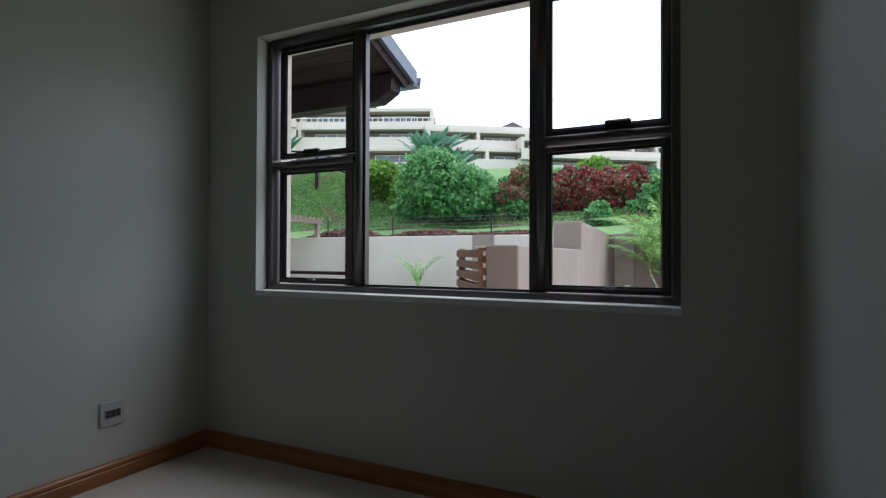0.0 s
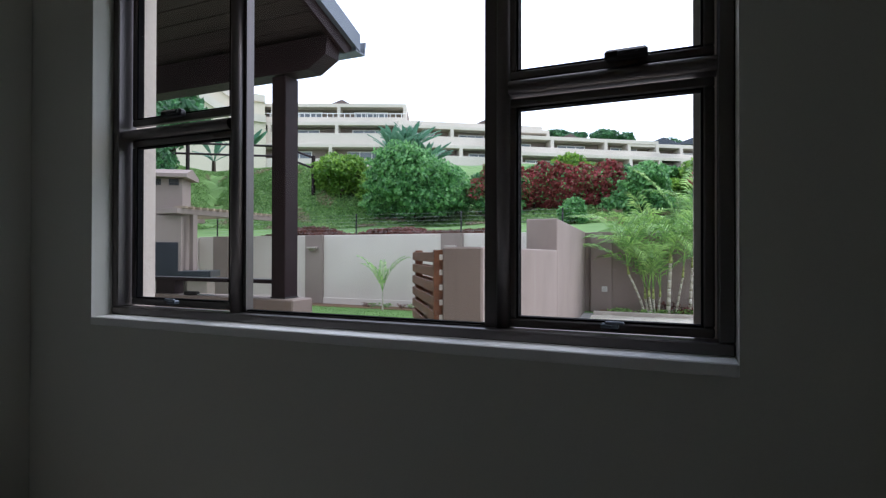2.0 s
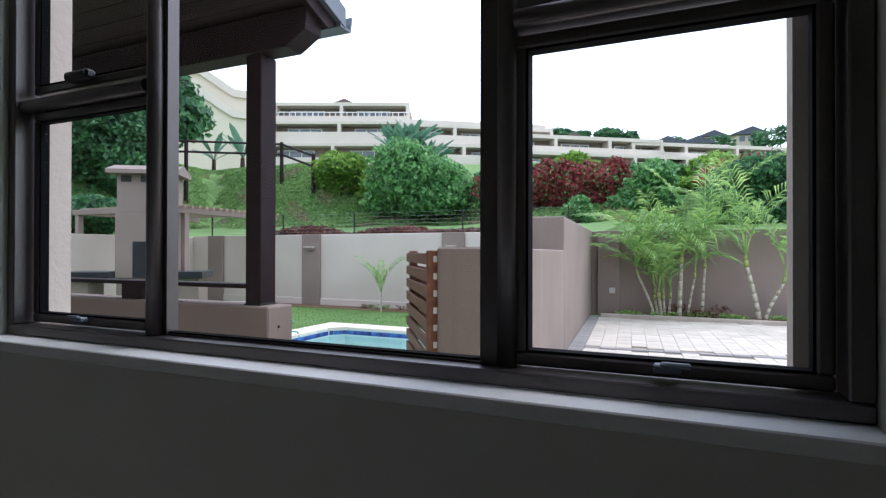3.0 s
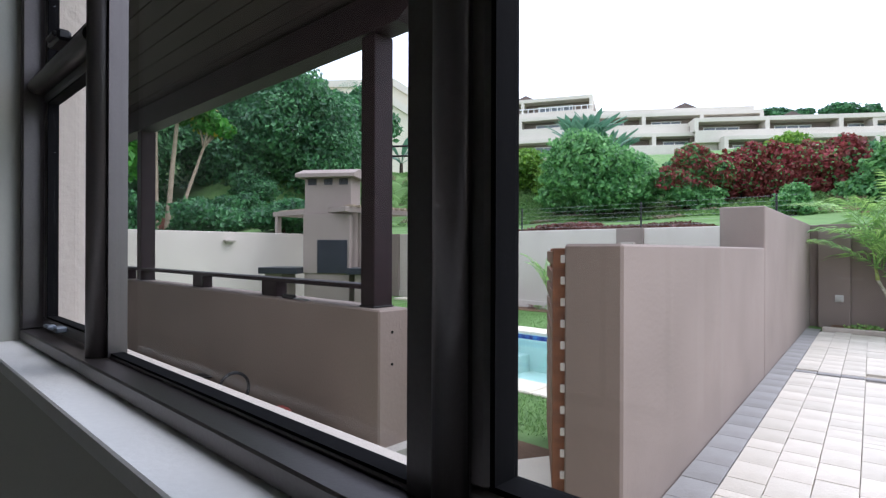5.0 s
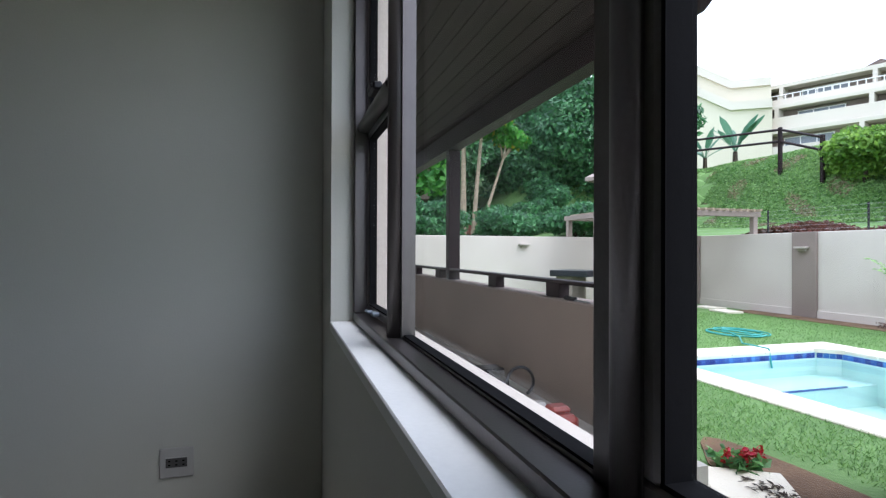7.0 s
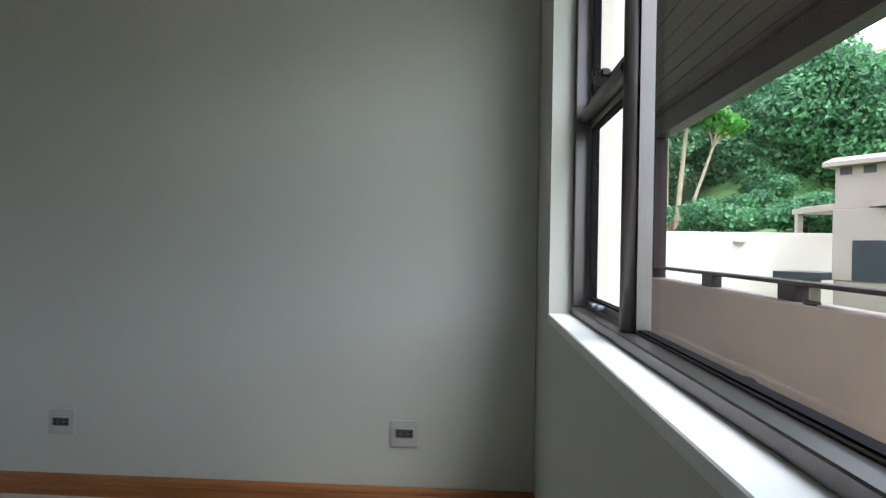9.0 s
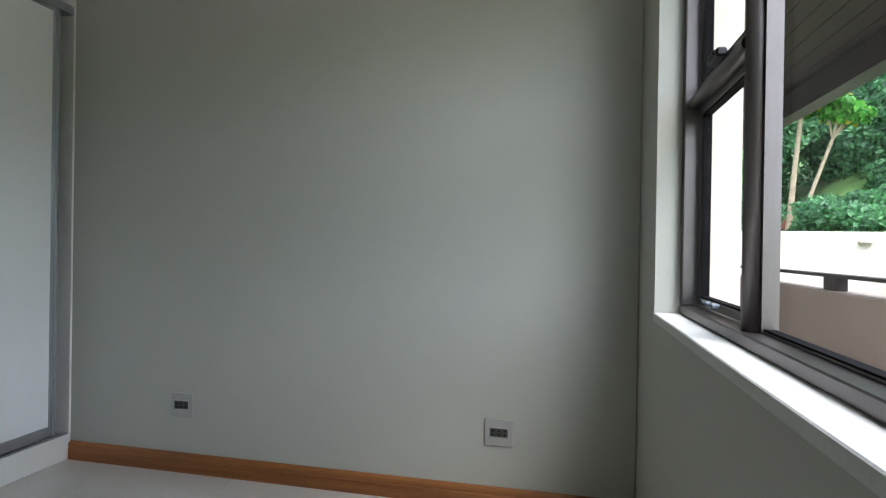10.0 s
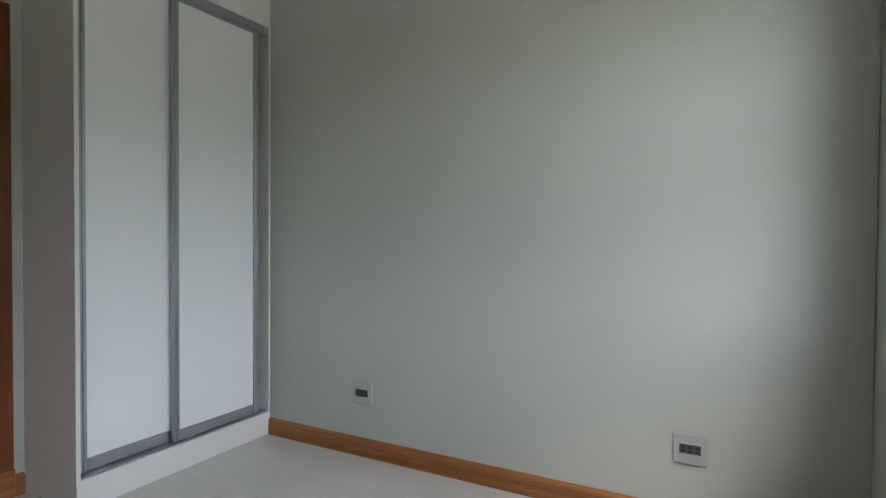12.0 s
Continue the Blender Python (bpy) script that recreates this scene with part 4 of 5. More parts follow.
p[:, 2] = [height(a, b) + 0.02 + 0.26 * r.random() * (0.6 + 0.4 * math.sin(a * 2.1)) * (1.0 if a < -4.4 else 0.55) for a, b, _ in p]
tagged(leaves("ground_cover", p, np.tile([0, 0, 1.0], (n, 1)), 0.09, M_RUST, rng=r), "low dark red ground-cover plants", "ground cover", kind="stuff")


def frond(root, ahead, length, droop, material, parent, r, width=0.32, n=26, name="frond"):
    """A feathered palm leaf: a midrib that arches over by droop (radians), with narrow leaflets on both sides."""
    root, ahead = np.array(root, float), np.array(ahead, float)
    az = math.atan2(ahead[1], ahead[0])
    el = math.atan2(ahead[2], math.hypot(ahead[0], ahead[1]))
    flat, up = np.array([math.cos(az), math.sin(az), 0]), np.array([0, 0, 1.0])
    side = np.array([-flat[1], flat[0], 0])
    pts, verts, faces = [root], [], []
    for i in range(n):
        e = el - droop * ((i + 0.5) / n) ** 1.5
        pts.append(pts[-1] + (flat * math.cos(e) + up * math.sin(e)) * length / n)
    for i in range(n):
        w = 0.011 * (1 - i / n) + 0.003
        k = len(verts)
        verts += [pts[i] - side * w, pts[i] + side * w, pts[i + 1] + side * w, pts[i + 1] - side * w]
        faces.append((k, k + 1, k + 2, k + 3))
        if i < n * 0.17:
            continue
        t = (i / n - 0.17) / 0.83
        tang = pts[i + 1] - pts[i]
        tang /= np.linalg.norm(tang)
        top = np.cross(tang, side)
        top *= 1 if top[2] > 0 else -1
        for s in (-1, 1):
            ll = width * (0.35 + 0.65 * math.sin(math.pi * (0.15 + 0.75 * t))) * r.uniform(0.85, 1.1)
            d = side * s * 0.72 + tang * (0.62 + 0.5 * t) + top * r.uniform(0.25, 0.4)
            d /= np.linalg.norm(d)
            b0 = pts[i] + tang * length / n * r.random()
            mid = b0 + d * ll * 0.5
            tip = b0 + d * ll * 0.97 - up * ll * r.uniform(0.25, 0.38)
            q = tang * 0.020
            k = len(verts)
            verts += [b0, mid + q, tip, mid - q]
            faces.append((k, k + 1, k + 2, k + 3))
    return raw(name, verts, faces, material, parent)


def palm(x, y, zb, stems, seed, label, name="palm_tree"):
    """Each stem: foot, head, bare height, radius, leaf count, leaf length, least slope of the leaves and how far they arch."""
    r = np.random.default_rng(seed)
    t = thing(name, label, "palm", (x, y, zb))
    for sx, tx, dy, h, rad, count, length, slope, bend in stems:
        pts = [(sx + (tx - sx) * q ** 1.3, y + dy * q, zb + h * q) for q in np.linspace(0, 1, 7)]
        part("trunk", chain(bmesh.new(), pts, rad, rad * 0.75, 7), M_CANE, t, smooth=True)
        head = Vector(pts[-1])
        shaft = head + Vector(((tx - sx) * 0.12, 0, 0.24))
        part("crownshaft", chain(bmesh.new(), [head, (head + shaft) / 2, shaft], rad * 1.05, rad * 0.5, 7), M_PETIOLE, t, "yellow-green leaf sheath", smooth=True)
        for i in range(count):
            a = 2 * math.pi * i / count + r.uniform(-0.4, 0.4)
            e = r.uniform(slope, 1.48)
            root = np.array(head.lerp(shaft, r.uniform(0.5, 1)))
            frond(root, (math.cos(a) * math.cos(e), math.sin(a) * math.cos(e), math.sin(e)), length * r.uniform(0.8, 1.1), bend * r.uniform(0.7, 1.25), M_PALM, t, r, 0.50, 28)
    return t


palm(1.80, 10.7, G + 0.05, [(1.68, 1.38, 0.0, 0.80, 0.030, 9, 1.55, 0.65, 1.4), (1.76, 1.70, 0.05, 0.30, 0.032, 4, 2.1, 1.15, 1.1), (1.82, 1.78, -0.04, 0.35, 0.034, 5, 1.8, 0.95, 1.5), (1.88, 1.86, 0.04, 0.30, 0.030, 4, 2.4, 1.2, 1.0), (1.96, 1.99, 0.0, 0.35, 0.028, 4, 1.7, 1.0, 1.5)], 31, "clump of golden cane palms in the bed beside the wall")
palm(2.15, 10.65, G + 0.05, [(2.15, 2.19, 0.0, 1.05, 0.045, 9, 1.30, 0.7, 2.0)], 32, "pale ringed cane palm with arching leaves")
palm(2.32, 10.75, G + 0.05, [(2.30, 2.42, 0.0, 0.75, 0.026, 4, 1.5, 1.1, 1.3), (2.55, 2.60, 0.1, 0.95, 0.035, 4, 2.5, 1.25, 0.9)], 34, "slender cane palm with tall upright leaves")
palm(3.5, 10.7, G + 0.05, [(3.5, 3.3, 0, 1.0, 0.05, 6, 2.3, 0.9, 1.4), (3.6, 3.9, 0, 0.7, 0.035, 5, 1.9, 1.0, 1.3)], 33, "golden cane palm beside the boundary wall")
r = np.random.default_rng(41)
yp = thing("young_palm", "young palm with a few thin fronds before the boundary wall", "palm", (-3.75, 9.3, G))
part("trunk", T((-3.75, 9.3, G), (-3.75, 9.3, 0.30), 0.020, 0.012, 6), M_CANE, yp)
for a, e, ln in ((0.2, 1.3, 1.0), (3.3, 1.3, 1.05), (1.9, 1.45, 0.8), (4.4, 1.4, 0.75), (2.7, 1.15, 0.9), (0.6, 1.4, 0.95)):
    frond((-3.75, 9.3, 0.27), (math.cos(a) * math.cos(e), 0.6 * math.sin(a) * math.cos(e), math.sin(e)), ln, 1.0, M_PALM, yp, r, 0.18, 20)

# plants in the bed under the palms and along the wall
r = np.random.default_rng(42)
for k in range(26):
    bx, by = r.uniform(0.85, 5.5), r.uniform(10.42, 10.9)
    t = thing("bedding_plant", "small leafy bedding plant in the soil", "plant", (bx, by, G + 0.05), "bedding plants")
    p = np.stack([r.normal(bx, 0.09, 60), r.normal(by, 0.07, 60), G + 0.065 + r.random(60) * (0.08 + 0.14 * (k % 5 == 0))], 1)
    leaves("foliage", p, np.tile([0, 0, 0.6], (60, 1)), 0.038, M_RUST if k % 5 == 0 else M_PALM, t, rng=r)
for k in range(7):
    bx = -4.4 + 0.28 * k + r.uniform(-0.1, 0.1)
    t = thing("bedding_plant", "small leafy bedding plant in the soil", "plant", (bx, 9.75, G + 0.01), "bedding plants")
    p = np.stack([r.normal(bx, 0.08, 40), r.normal(9.75, 0.07, 40), G + 0.03 + r.random(40) * 0.08], 1)
    leaves("foliage", p, np.tile([0, 0, 0.6], (40, 1)), 0.035, M_RUST if k % 3 == 0 else M_BANK, t, rng=r)
fl = thing("flowering_plant", "low plant with bright red flower spikes", "flowering plant", (-0.25, 2.42, G))
p = np.stack([r.normal(-0.28, 0.07, 120), r.normal(2.45, 0.06, 120), G + 0.01 + r.random(120) * 0.09], 1)
leaves("foliage", p, np.tile([0, 0, 0.6], (120, 1)), 0.05, M_BUSH, fl, rng=r)
for k in range(5):
    fx, fy = -0.28 + r.normal(0, 0.07), 2.45 + r.normal(0, 0.05)
    q = np.stack([r.normal(fx, 0.015, 40), r.normal(fy, 0.015, 40), G + 0.06 + r.random(40) * 0.09], 1)
    leaves("flower", q, np.tile([0, 0, 0.4], (40, 1)), 0.020, M_REDB, fl, "bright red flower spike", rng=r)

# ---- trees ----
def tree(name, label, x, y, h, crown, n, size, material, seed, trunk_r=0.25, lean=(0, 0), bark=None, count=18, extra=None):
    r = np.random.default_rng(seed)
    zb = height(x, y) - 0.1
    t = thing(name, label, "tree", (x, y, zb))
    cx, cy, cz, rx, ry, rz = crown
    top = (x + lean[0], y + lean[1], zb + h)
    mid = (x + lean[0] * 0.45, y + lean[1] * 0.45, zb + h * 0.5)
    part("trunk", chain(bmesh.new(), [(x, y, zb), mid, top], trunk_r, trunk_r * 0.6, 12), bark or M_BARKD, t)
    for k in range(6):
        a = k * 1.05 + seed
        e = (cx + 0.6 * rx * math.cos(a), cy + 0.6 * ry * math.sin(a), cz + rz * (0.1 + 0.3 * (k % 3 - 1)))
        m = tuple((u + v) / 2 + (0.2 if i == 2 else 0) for i, (u, v) in enumerate(zip(top, e)))
        part("limb", chain(bmesh.new(), [top, m, e], trunk_r * 0.45, 0.03, 6), bark or M_BARKD, t)
    lob = lobed(r, cx, cy, cz, rx, ry, rz, count, 0.36)
    p, d = cloud(r, lob, n, 0.45)
    leaves("crown", p, d + [0, 0, 0.4], size, material, t, rng=r, spread=0.7)
    if extra:
        p, d = cloud(r, lob, n // 14, 0.1)
        leaves("crown", p, d, size, extra, t, rng=r)
    return t


tree("shade_tree", "large dense dark green shade tree beyond the wall", -22.5, 14.0, 3.0, (-22.5, 14.2, 6.5, 5.2, 4.6, 4.7), 110000, 0.135, M_TREE, 51, 0.35, count=30)
tree("shade_tree", "tall dark green tree beyond the wall", -30.0, 5.0, 4.0, (-27.0, 6.0, 5.4, 6.5, 6.5, 5.6), 120000, 0.14, M_TREE, 52, 0.4, count=24)
tree("shade_tree", "dark green tree at the edge of the hillside", -28.0, 24.0, 3.0, (-29.0, 22.0, 9.5, 4.0, 4.0, 3.5), 12000, 0.3, M_TREE, 53, 0.3, count=18)
tree("slender_tree", "slender pale-trunked tree with light green leaves", -17.0, 6.36, 4.2, (-17.2, 6.2, 6.3, 1.7, 1.6, 1.2), 2600, 0.17, M_PAW, 54, 0.13, (0, 0), M_BARK, 12, M_YELL)
tree("slender_tree", "slender pale-trunked tree with light green leaves", -17.0, 6.72, 4.4, (-17.0, 7.2, 6.3, 1.4, 1.3, 0.9), 1800, 0.17, M_PAW, 58, 0.10, (0, 0.37), M_BARK, 12, M_YELL)
tree("slender_tree", "slender leaning pale-trunked tree with yellowing leaves", -17.0, 6.95, 3.3, (-17.0, 8.3, 5.5, 0.9, 0.9, 0.5), 900, 0.15, M_PAW, 55, 0.075, (0, 1.0), M_BARK, 9, M_YELL)
tree("slender_tree", "light green leafy tree beyond the wall", -18.5, 4.9, 2.6, (-18.5, 4.7, 4.6, 1.9, 1.8, 1.7), 3200, 0.17, M_PAW, 57, 0.08, (0, 0), M_BARK, 12)


def strelitzia(x, y, h, size, seed, n=16, base=None):
    """A fan of broad upright leaves on stalks."""
    r = np.random.default_rng(seed)
    zb = height(x, y) if base is None else base
    t = thing("strelitzia", "tall blue-green wild banana plant with broad leaves", "plant", (x, y, zb))
    part("trunk", T((x, y, zb), (x, y, zb + h), 0.16, 0.12, 7), M_BARKD, t)
    for i in range(n):
        a = 2 * math.pi * i / n * 2.4
        tilt = r.uniform(0.08, 1.05)
        d = np.array([math.cos(a) * math.sin(tilt), math.sin(a) * math.sin(tilt), math.cos(tilt)])
        sd = np.array([-math.sin(a), math.cos(a), 0])
        root = np.array([x, y, zb + h])
        L = size * r.uniform(0.8, 1.2)
        vs, fs = [], []
        prof = [(0, 0.012), (0.3, 0.018), (0.45, 0.07), (0.65, 0.095), (0.87, 0.07), (1.0, 0.006)]
        for u, w in prof:
            c = root + d * L * u + np.array([math.cos(a), math.sin(a), -0.6]) * L * 0.22 * u ** 2.5
            vs += [c - sd * w * L - [0, 0, 0.03 * L], c, c + sd * w * L - [0, 0, 0.03 * L]]
        for k in range(len(prof) - 1):
            q = k * 3
            fs += [(q, q + 1, q + 4, q + 3), (q + 1, q + 2, q + 5, q + 4)]
        raw("leaf", vs, fs, M_STRE, t)


strelitzia(-12.4, 25.4, 2.0, 1.7, 61, 26)
strelitzia(-11.6, 25.8, 2.6, 1.8, 66, 26)
strelitzia(-10.6, 25.8, 2.1, 1.7, 62, 24)
strelitzia(-22.2, 24.2, 1.0, 2.0, 63, 12)
strelitzia(-3.0, 29.5, 0.4, 1.8, 64, 12)
strelitzia(-27.0, 26.5, 1.2, 2.2, 65, 10)
fp = thing("tall_palm", "distant tall feathery palm on the hill", "palm", (-47.0, 38.0, height(-47, 38)))
part("trunk", T((-47, 38, height(-47, 38) - 0.2), (-47, 38, 19.0), 0.3, 0.2, 8), M_BARK, fp)
r = np.random.default_rng(66)
for i in range(16):
    a = 2 * math.pi * i / 16
    frond((-47, 38, 19.0), (math.cos(a), math.sin(a), r.uniform(0.1, 1.2)), 2.6, r.uniform(0.9, 1.7), M_STRE, fp, r, 0.6, 18)

# ---- post-and-rail fence along the top of the bank ----
fence = thing("bank_fence", "dark brown timber post and rail fence along the bank", "fence", (-16, 21, height(-16, 21)))
line = [(-30.0, 12.0), (-27.0, 14.0), (-23.6, 16.2), (-20.2, 18.4), (-16.4, 20.9), (-14.2, 20.6)]
top = []
for fx, fy in line:
    fz = 5.72 if fx < -16 else 5.72 - 0.36 * (fx + 16.4)
    part("post", B(fx - 0.07, fy - 0.07, min(fz, height(fx, fy)) - 0.2, fx + 0.07, fy + 0.07, fz + 0.98, 0.01), M_BROWN, fence)
    top.append((fx, fy, fz))
for a, b in zip(top, top[1:]):
    for dz in (0.36, 0.88):
        part("rail", T((a[0], a[1], a[2] + dz), (b[0], b[1], b[2] + dz), 0.055, seg=6), M_BROWN, fence)

# ---- terraced apartment buildings on the hill ----
def terraces(name, label, p, q, levels, depth, bays, base):
    """Stepped storeys along the line p to q: each level has a parapet band, a shaded terrace with windows behind, piers and a roof slab."""
    p, q = Vector((*p, 0)), Vector((*q, 0))
    L = (q - p).length
    m = Matrix.Translation(p) @ Matrix.Rotation(math.atan2((q - p).y, (q - p).x), 4, "Z")
    b = thing(name, label, "apartment building", (p.x, p.y, base))
    x0, x1, z0, _, _, back = levels[0]
    part("podium", B(x0 + 0.2, back + 0.25, base - 4, x1 - 0.2, depth - 0.3, z0 - 0.003, 0, m), M_BLD2, b)
    for i, (x0, x1, z0, zb, zt, back) in enumerate(levels):
        # z0 to zb: parapet band; zb to zt: open terrace; zt: roof slab over it
        part("parapet", B(x0, back, z0, x1, back + 0.3, zb, 0.03, m), M_BLD, b)
        part("floor_slab", B(x0, back + 0.3, z0, x1, depth, z0 + 0.3, 0, m), M_BLD, b)
        # back wall in darker taupe: the terrace's shade is put into its colour
        wl_ = part("wall", B(x0 + 0.05, back + 2.4, z0 + 0.3, x1 - 0.05, depth - 0.2, zt, 0, m), M_PLASTER, b)
        part("roof_slab", B(x0, back + 0.4, zt, x1, depth, zt + 0.55, 0.03, m), M_BLD, b)
        nb = max(1, int((x1 - x0) / bays))
        for k in range(nb + 1):
            px = x0 + (x1 - x0 - 0.5) * k / nb
            part("pier", B(px, back + 0.31, zb, px + 0.5, back + 2.39, zt, 0, m), M_BLD, b)
        for k in range(nb):
            a0 = x0 + (x1 - x0) * (k + 0.2) / nb
            a1 = x0 + (x1 - x0) * (k + 0.7) / nb
            w_ = part("window", B(a0, back + 2.36, z0 + 1.2, a1, back + 2.42, zt - 0.35, 0, m), M_BGLASS, b)
            part("window_frame", B(a0 - 0.1, back + 2.30, zt - 0.45, a1 + 0.1, back + 2.359, zt - 0.33, 0, m), M_WHITE, w_)
            for f in range(4):
                fx = a0 + (a1 - a0) * f / 3
                part("window_frame", B(fx - 0.06, back + 2.30, z0 + 1.2, fx + 0.06, back + 2.359, zt - 0.46, 0, m), M_WHITE, w_)
        nbal = int((x1 - x0) / 0.9)
        if i == len(levels) - 1 and bays > 8.2:
            for k in range(nbal):
                bx_ = x0 + 0.4 + k * 0.9
                part("baluster", B(bx_, back + 0.12, zb, bx_ + 0.12, back + 0.18, zb + 0.55, 0, m), M_WHITE, b)
            part("handrail", B(x0, back + 0.08, zb + 0.55, x1, back + 0.22, zb + 0.65, 0, m), M_WHITE, b)
    return b


terraces("apartment_building", "cream terraced apartment building with long shaded balconies", (-66.0, 61.0), (-37.0, 74.0),
         [(-2, 31.8, 14.0, 15.4, 17.2, -2.5), (0, 31.8, 17.6, 19.6, 20.9, -1.0), (0, 31.8, 20.9, 22.5, 24.2, 0.8)], 12, 8.5, 10)
terraces("apartment_building", "long cream terraced apartment building stepping along the hill", (-36.0, 70.0), (-17.0, 83.0),
         [(0, 26, 13.2, 15.2, 16.4, -3.5), (0, 23.2, 16.4, 18.4, 19.6, -1.5), (0, 23.0, 19.2, 19.8, 20.7, 1.0)], 10, 7.0, 10)
terraces("apartment_building", "long cream terraced apartment building stepping along the hill", (-24.0, 76.5), (-2.0, 91.8),
         [(3, 29.5, 12.0, 14.1, 15.2, -5.0), (0, 26.5, 15.2, 16.8, 18.0, -3.0)], 10, 7.0, 10)
terraces("apartment_building", "long cream terraced apartment building stepping along the hill", (-6.0, 88.0), (24.0, 108.0),
         [(4, 36, 12.2, 14.1, 15.2, -4.0), (0, 36, 15.2, 16.6, 17.6, -2.0)], 10, 8.0, 10)
# side wing with a stepped sloping parapet
wing = thing("apartment_wing", "cream gabled side wing with a sloping parapet", "apartment building", (-60, 55, 10))
WG = Matrix.Translation((-72.0, 46.0, 0)) @ Matrix.Rotation(math.atan2(17.0, 17.0), 4, "Z")
for z0, sh, nm in ((20.6, 0.0, 0), (24.3, 2.5, 1)):
    bm = bmesh.new()
    prism(bm, [(0, 10), (24, 10), (24, z0 + 0.1), (19, z0 + 0.3), (14.5, z0 + 3.1), (0, z0 + 2.6)], sh, sh + 6, "y")
    bmesh.ops.transform(bm, matrix=WG, verts=bm.verts)
    w_ = part("gable_wall", bm, M_BLD2, wing)
    bm = bmesh.new()
    prism(bm, [(0, z0 + 2.6), (14.5, z0 + 3.1), (19, z0 + 0.3), (24, z0 + 0.1), (24, z0 + 1.2), (19.3, z0 + 1.4), (14.8, z0 + 4.2), (0, z0 + 3.7)], sh - 0.4, sh + 6.2, "y")
    bmesh.ops.transform(bm, matrix=WG, verts=bm.verts)
    part("parapet", bm, M_BLD, wing)


def far_house(x, y, z, w, h, roofm, rot, label, base=None):
    m = pose(x, y, 0, 0, 0, rot)
    hs = thing("hill_house", label, "house", (x, y, base if base is not None else height(x, y)))
    zb = height(x, y) - 1
    part("wall", B(-w / 2, -w / 3, zb, w / 2, w / 3, z, 0, m), M_BLD2, hs)
    bm = bmesh.new()
    prism(bm, [(-w * 0.62, z), (0, z + h), (w * 0.62, z), (w * 0.62, z - 0.25), (-w * 0.62, z - 0.25)], -w * 0.45, w * 0.45, "y")
    bmesh.ops.transform(bm, matrix=m, verts=bm.verts)
    part("roof", bm, roofm, hs)
    for k in (-1, 0, 1):
        part("window", B(k * w * 0.28 - w * 0.09, -w / 3 - 0.06, z - 2.0, k * w * 0.28 + w * 0.09, -w / 3 - 0.005, z - 0.6, 0, m), M_BGLASS, hs)


far_house(-31, 94, 24.6, 3.6, 1.0, M_FROOF, 35, "distant house gable with a brown tiled roof")
far_house(-17.5, 103, 22.6, 3.6, 1.0, M_FROOF, 35, "distant house gable with a brown tiled roof")
far_house(-53, 80, 26.6, 4.5, 1.3, M_FROOF, 35, "distant house gable with a brown tiled roof")
far_house(-2.0, 131, 25.4, 6, 1.5, M_SLATE, 20, "distant house with a grey slate roof")
far_house(4.0, 134, 25.6, 6, 1.4, M_SLATE, 25, "distant house with a grey slate roof")
far_house(8.5, 161, 32.0, 6, 1.5, M_SLATE, 20, "distant house with a grey slate roof")
far_house(17.5, 167, 32.8, 8, 1.9, M_SLATE, 20, "large distant house with a grey slate roof")
r = np.random.default_rng(71)
for k, (tx, ty, tz, s) in enumerate(((-22, 116, 26.5, 3.0), (-18, 118, 26.2, 2.4), (-13, 122, 26.8, 3.2), (-9, 124, 26.4, 2.6), (-25, 112, 25.6, 2.2), (-48, 82, 25.0, 2.0), (0, 150, 28.0, 4.5), (9, 152, 28.5, 4.5), (22, 158, 30.0, 5.5), (30, 150, 28.0, 6.0), (40, 140, 26.0, 6.0))):
    tree("hill_tree", "distant dark green tree on the hilltop", tx, ty, max(1.0, tz - height(tx, ty) - 1), (tx, ty, tz, s, s, s * 0.6), 1200, 0.5, M_TREE, 80 + k, 0.3, count=8)
far_house(-22.0, 4.6, 3.7, 2.6, 0.5, M_FROOF, 80, "white house beyond the garden wall")

far_house(-19.6, 6.9, 1.95, 2.2, 0.5, M_TERRA, 75, "low shed with a red-brown tiled roof")

# ---- grass blades on the lawn that lies nearest ----
r = np.random.default_rng(91)
n = 130000
gx, gy = r.uniform(-7.5, 0.9, n), 2.2 + 7.4 * r.random(n) ** 1.7
ok = ~((gx > PX0 - 0.36) & (gx < PX1 + 0.36) & (gy > PY0 - 0.36) & (gy < PY1 + 0.36))
ok &= ~((gx < -0.19) & (gy < 2.09)) & (((gx - 0.05) / 1.0) ** 2 + ((gy - 2.62) / 0.46) ** 2 > r.uniform(0.5, 1.3, n))
gx, gy = gx[ok], gy[ok]
n = len(gx)
a = r.uniform(0, 2 * math.pi, n)
hgt = r.uniform(0.012, 0.036, n)
w = 0.004
bx0 = np.stack([gx - w * np.cos(a), gy - w * np.sin(a), np.full(n, G)], 1)
bx1 = np.stack([gx + w * np.cos(a), gy + w * np.sin(a), np.full(n, G)], 1)
tip = np.stack([gx + r.normal(0, 0.025, n), gy + r.normal(0, 0.025, n), G + hgt], 1)
tagged(raw("grass", np.stack([bx0, bx1, tip], 1).reshape(-1, 3), np.arange(3 * n).reshape(-1, 3), M_BLADE), "short green lawn grass", "grass", kind="stuff")

# ---- tiles and pavers, last ----
def shared(name, bm, material):
    me = bpy.data.meshes.new(name)
    bm.to_mesh(me)
    bm.free()
    me.materials.append(material)
    return me


def piece(name, me, parent, m):
    ob = new(name, me)
    ob.parent = parent
    ob.matrix_basis = m
    return ob


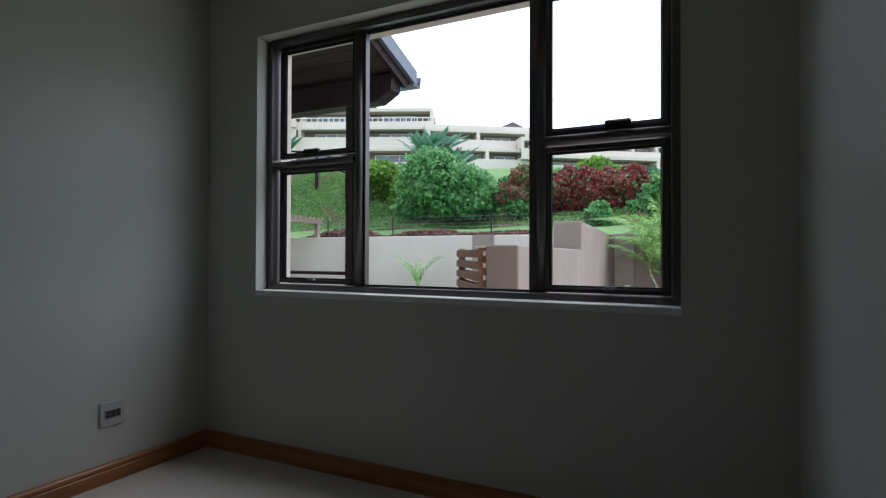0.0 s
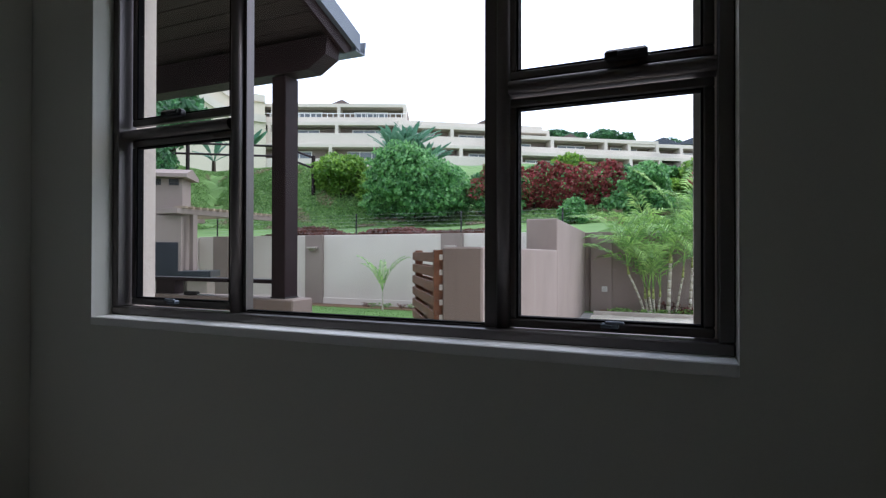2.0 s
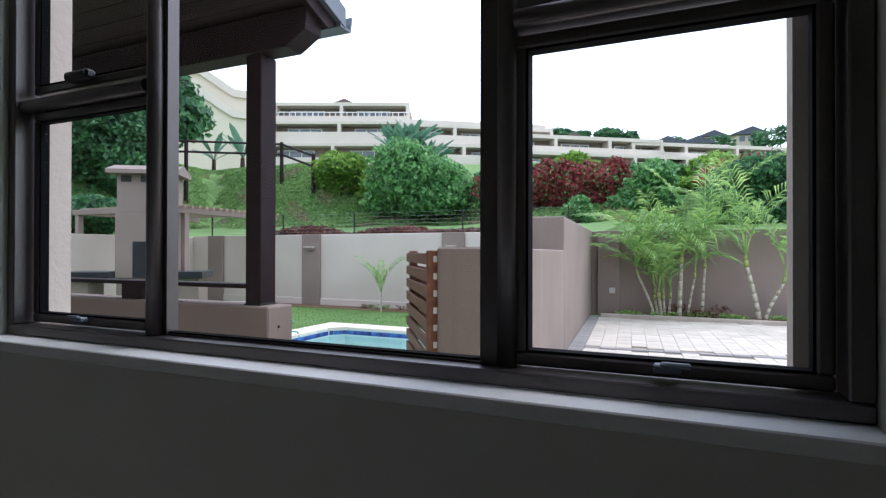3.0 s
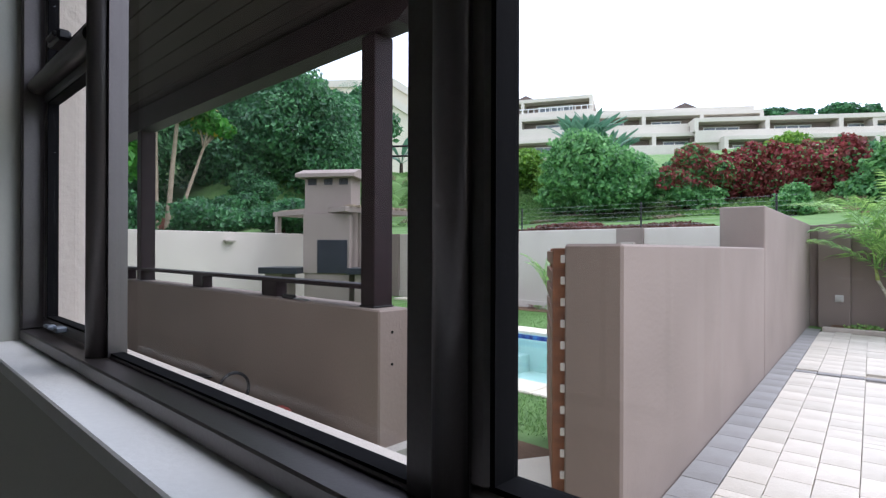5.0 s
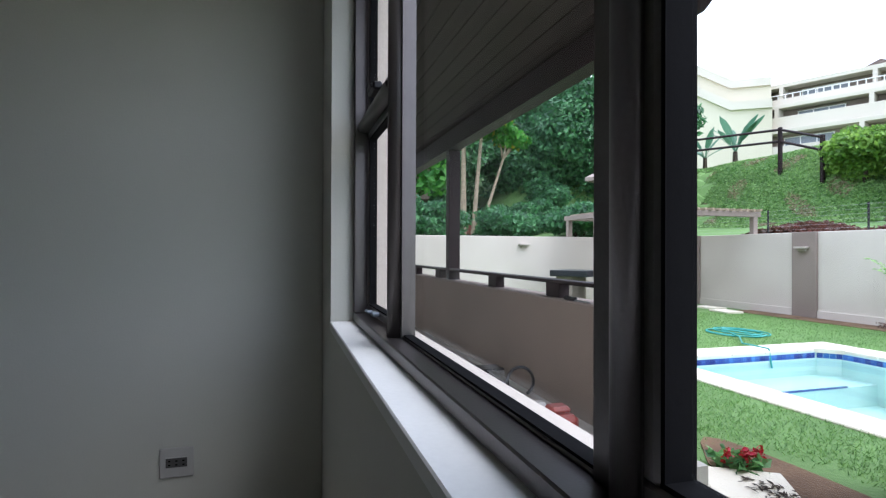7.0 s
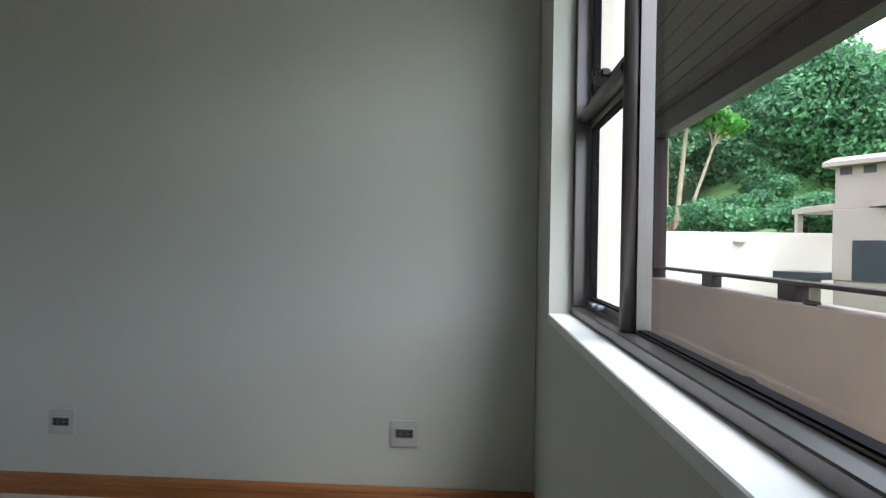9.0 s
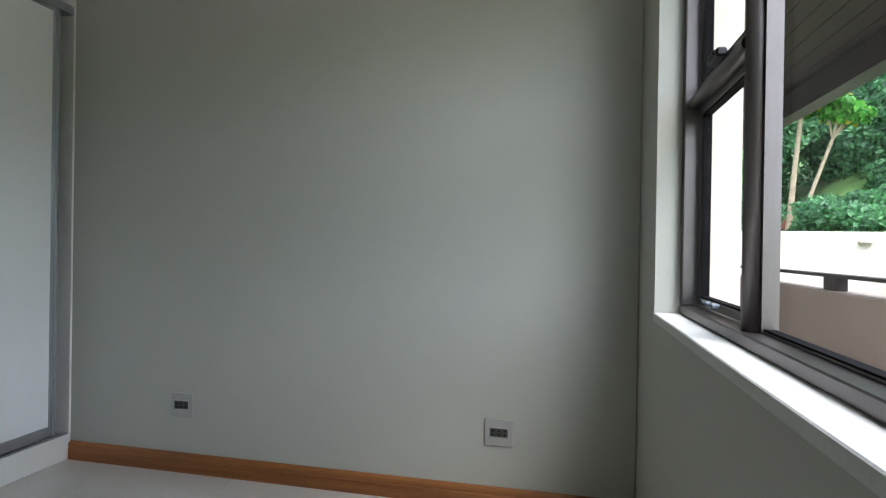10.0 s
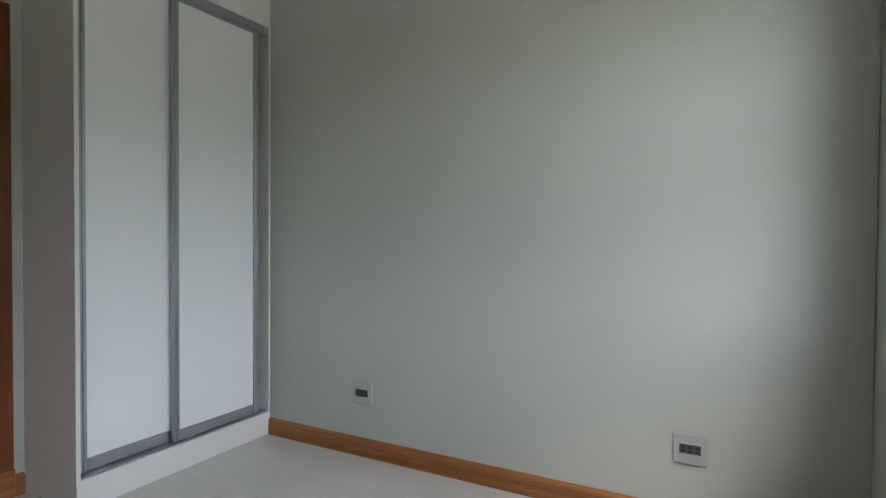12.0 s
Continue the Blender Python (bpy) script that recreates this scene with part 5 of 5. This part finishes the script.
me = shared("floor_tile", B(-0.2994, -0.2994, -0.004, 0.2994, 0.2994, 0.0, 0.0003), M_TILE)
for i in range(5):
    for j in range(6):
        tx, ty = 0.30 + 0.6 * i, -0.30 - 0.6 * j
        if tx - 0.3 < RX and ty + 0.3 > RS - 0.2:
            piece("floor_tile", me, floor, pose(tx, ty, 0))
me = shared("pool_tile", B(-0.034, -0.003, -0.034, 0.034, 0.003, 0.034, 0), M_POOLT)
back = Matrix.Translation(-origin[pool])
z = G - 0.072
for k in range(43):
    piece("pool_tile", me, pool, back @ pose(PX0 + 0.25 + 0.072 * k, PY1 - 0.004, z))
    if k < 34:
        piece("pool_tile", me, pool, back @ pose(PX0 + 0.004, PY0 + 0.05 + 0.072 * k, z, 0, 0, 90))
    if k < 36:
        piece("pool_tile", me, pool, back @ pose(PX1 - 0.004, PY0 + 0.06 + 0.072 * k, z, 0, 0, 90))
for k in range(4):
    piece("pool_tile", me, pool, back @ pose(PX0 + 0.029 + 0.051 * k, PY1 - 0.177 + 0.051 * k, z, 0, 0, 45))
patio = scene.objects["patio_slab"]
me = shared("patio_tile", B(-0.247, -0.247, -0.012, 0.247, 0.247, 0.0, 0.001), M_PATIO)
for i in range(17):
    for j in range(3):
        piece("patio_tile", me, patio, pose(-0.40 - 0.5 * i, 0.50 + 0.5 * j, 0))

drive = solid("driveway", B(0.6, WT + 0.02, G - 0.1, 12.0, 10.22, G + 0.012), M_SAND, "pale concrete paved driveway with a grey border", "driveway", "structure")
sizes = (0.3, 0.2, 0.1)
mes = [shared("paver", B(-0.098, -q / 2 + 0.002, -0.03, 0.098, q / 2 - 0.002, 0.012, 0.003), M_PAVE) for q in sizes]
meg = shared("border_paver", B(-0.098, -0.148, -0.03, 0.098, 0.148, 0.012, 0.003), M_PAVE_G)
rng = random.Random(8)
rest = bmesh.new()
for j in range(28):
    piece("border_paver", meg, drive, SW @ pose(0.105, 0.15 + 0.3 * j, G + 0.024 + 0.002 * rng.random(), 0, 0, rng.uniform(-0.4, 0.4)))
CROSS = 4.55                                  # a grey row that crosses the paving
meb = shared("border_paver", B(-0.098, -0.048, -0.03, 0.098, 0.048, 0.012, 0.006), M_PAVE_G)
count = 0
for i in range(34):
    lx, y = 0.307 + 0.2 * i, -1.7 + 0.1 * rng.random()
    if i < 22:
        piece("border_paver", meb, drive, SW @ pose(lx, CROSS, G + 0.024))
    while y < 8.6:
        k = rng.choice((0, 0, 0, 1, 1, 2))
        q = sizes[k]
        ly = y + q / 2
        y += q
        if abs(ly - CROSS) < q / 2 + 0.05:
            y = max(y, CROSS + 0.05)
            continue
        w = SW @ Vector((lx, ly, 0))
        if w.y > 10.15 - 0.0 or w.x > 8.5 or w.y < 0.4:
            continue
        m = SW @ pose(lx, ly, G + 0.024 + 0.003 * rng.random(), rng.uniform(-0.3, 0.3), rng.uniform(-0.3, 0.3), rng.uniform(-0.5, 0.5))
        if 0.7 < ly < 6.0 and i < 13 and count < 290:
            piece("paver", mes[k], drive, m)
            count += 1
        else:
            box(rest, -0.098, -q / 2 + 0.002, -0.03, 0.098, q / 2 - 0.002, 0.012, 0, m)
M_PAVE_R = mat("beige_paver_far", srgb("d6cfc2"), 0.85, 0, srgb("bdb4a6"), 2, 60, 0.35, 0.5, island=0.09)
tagged(part("paving", rest, M_PAVE_R, drive), kind="stuff")
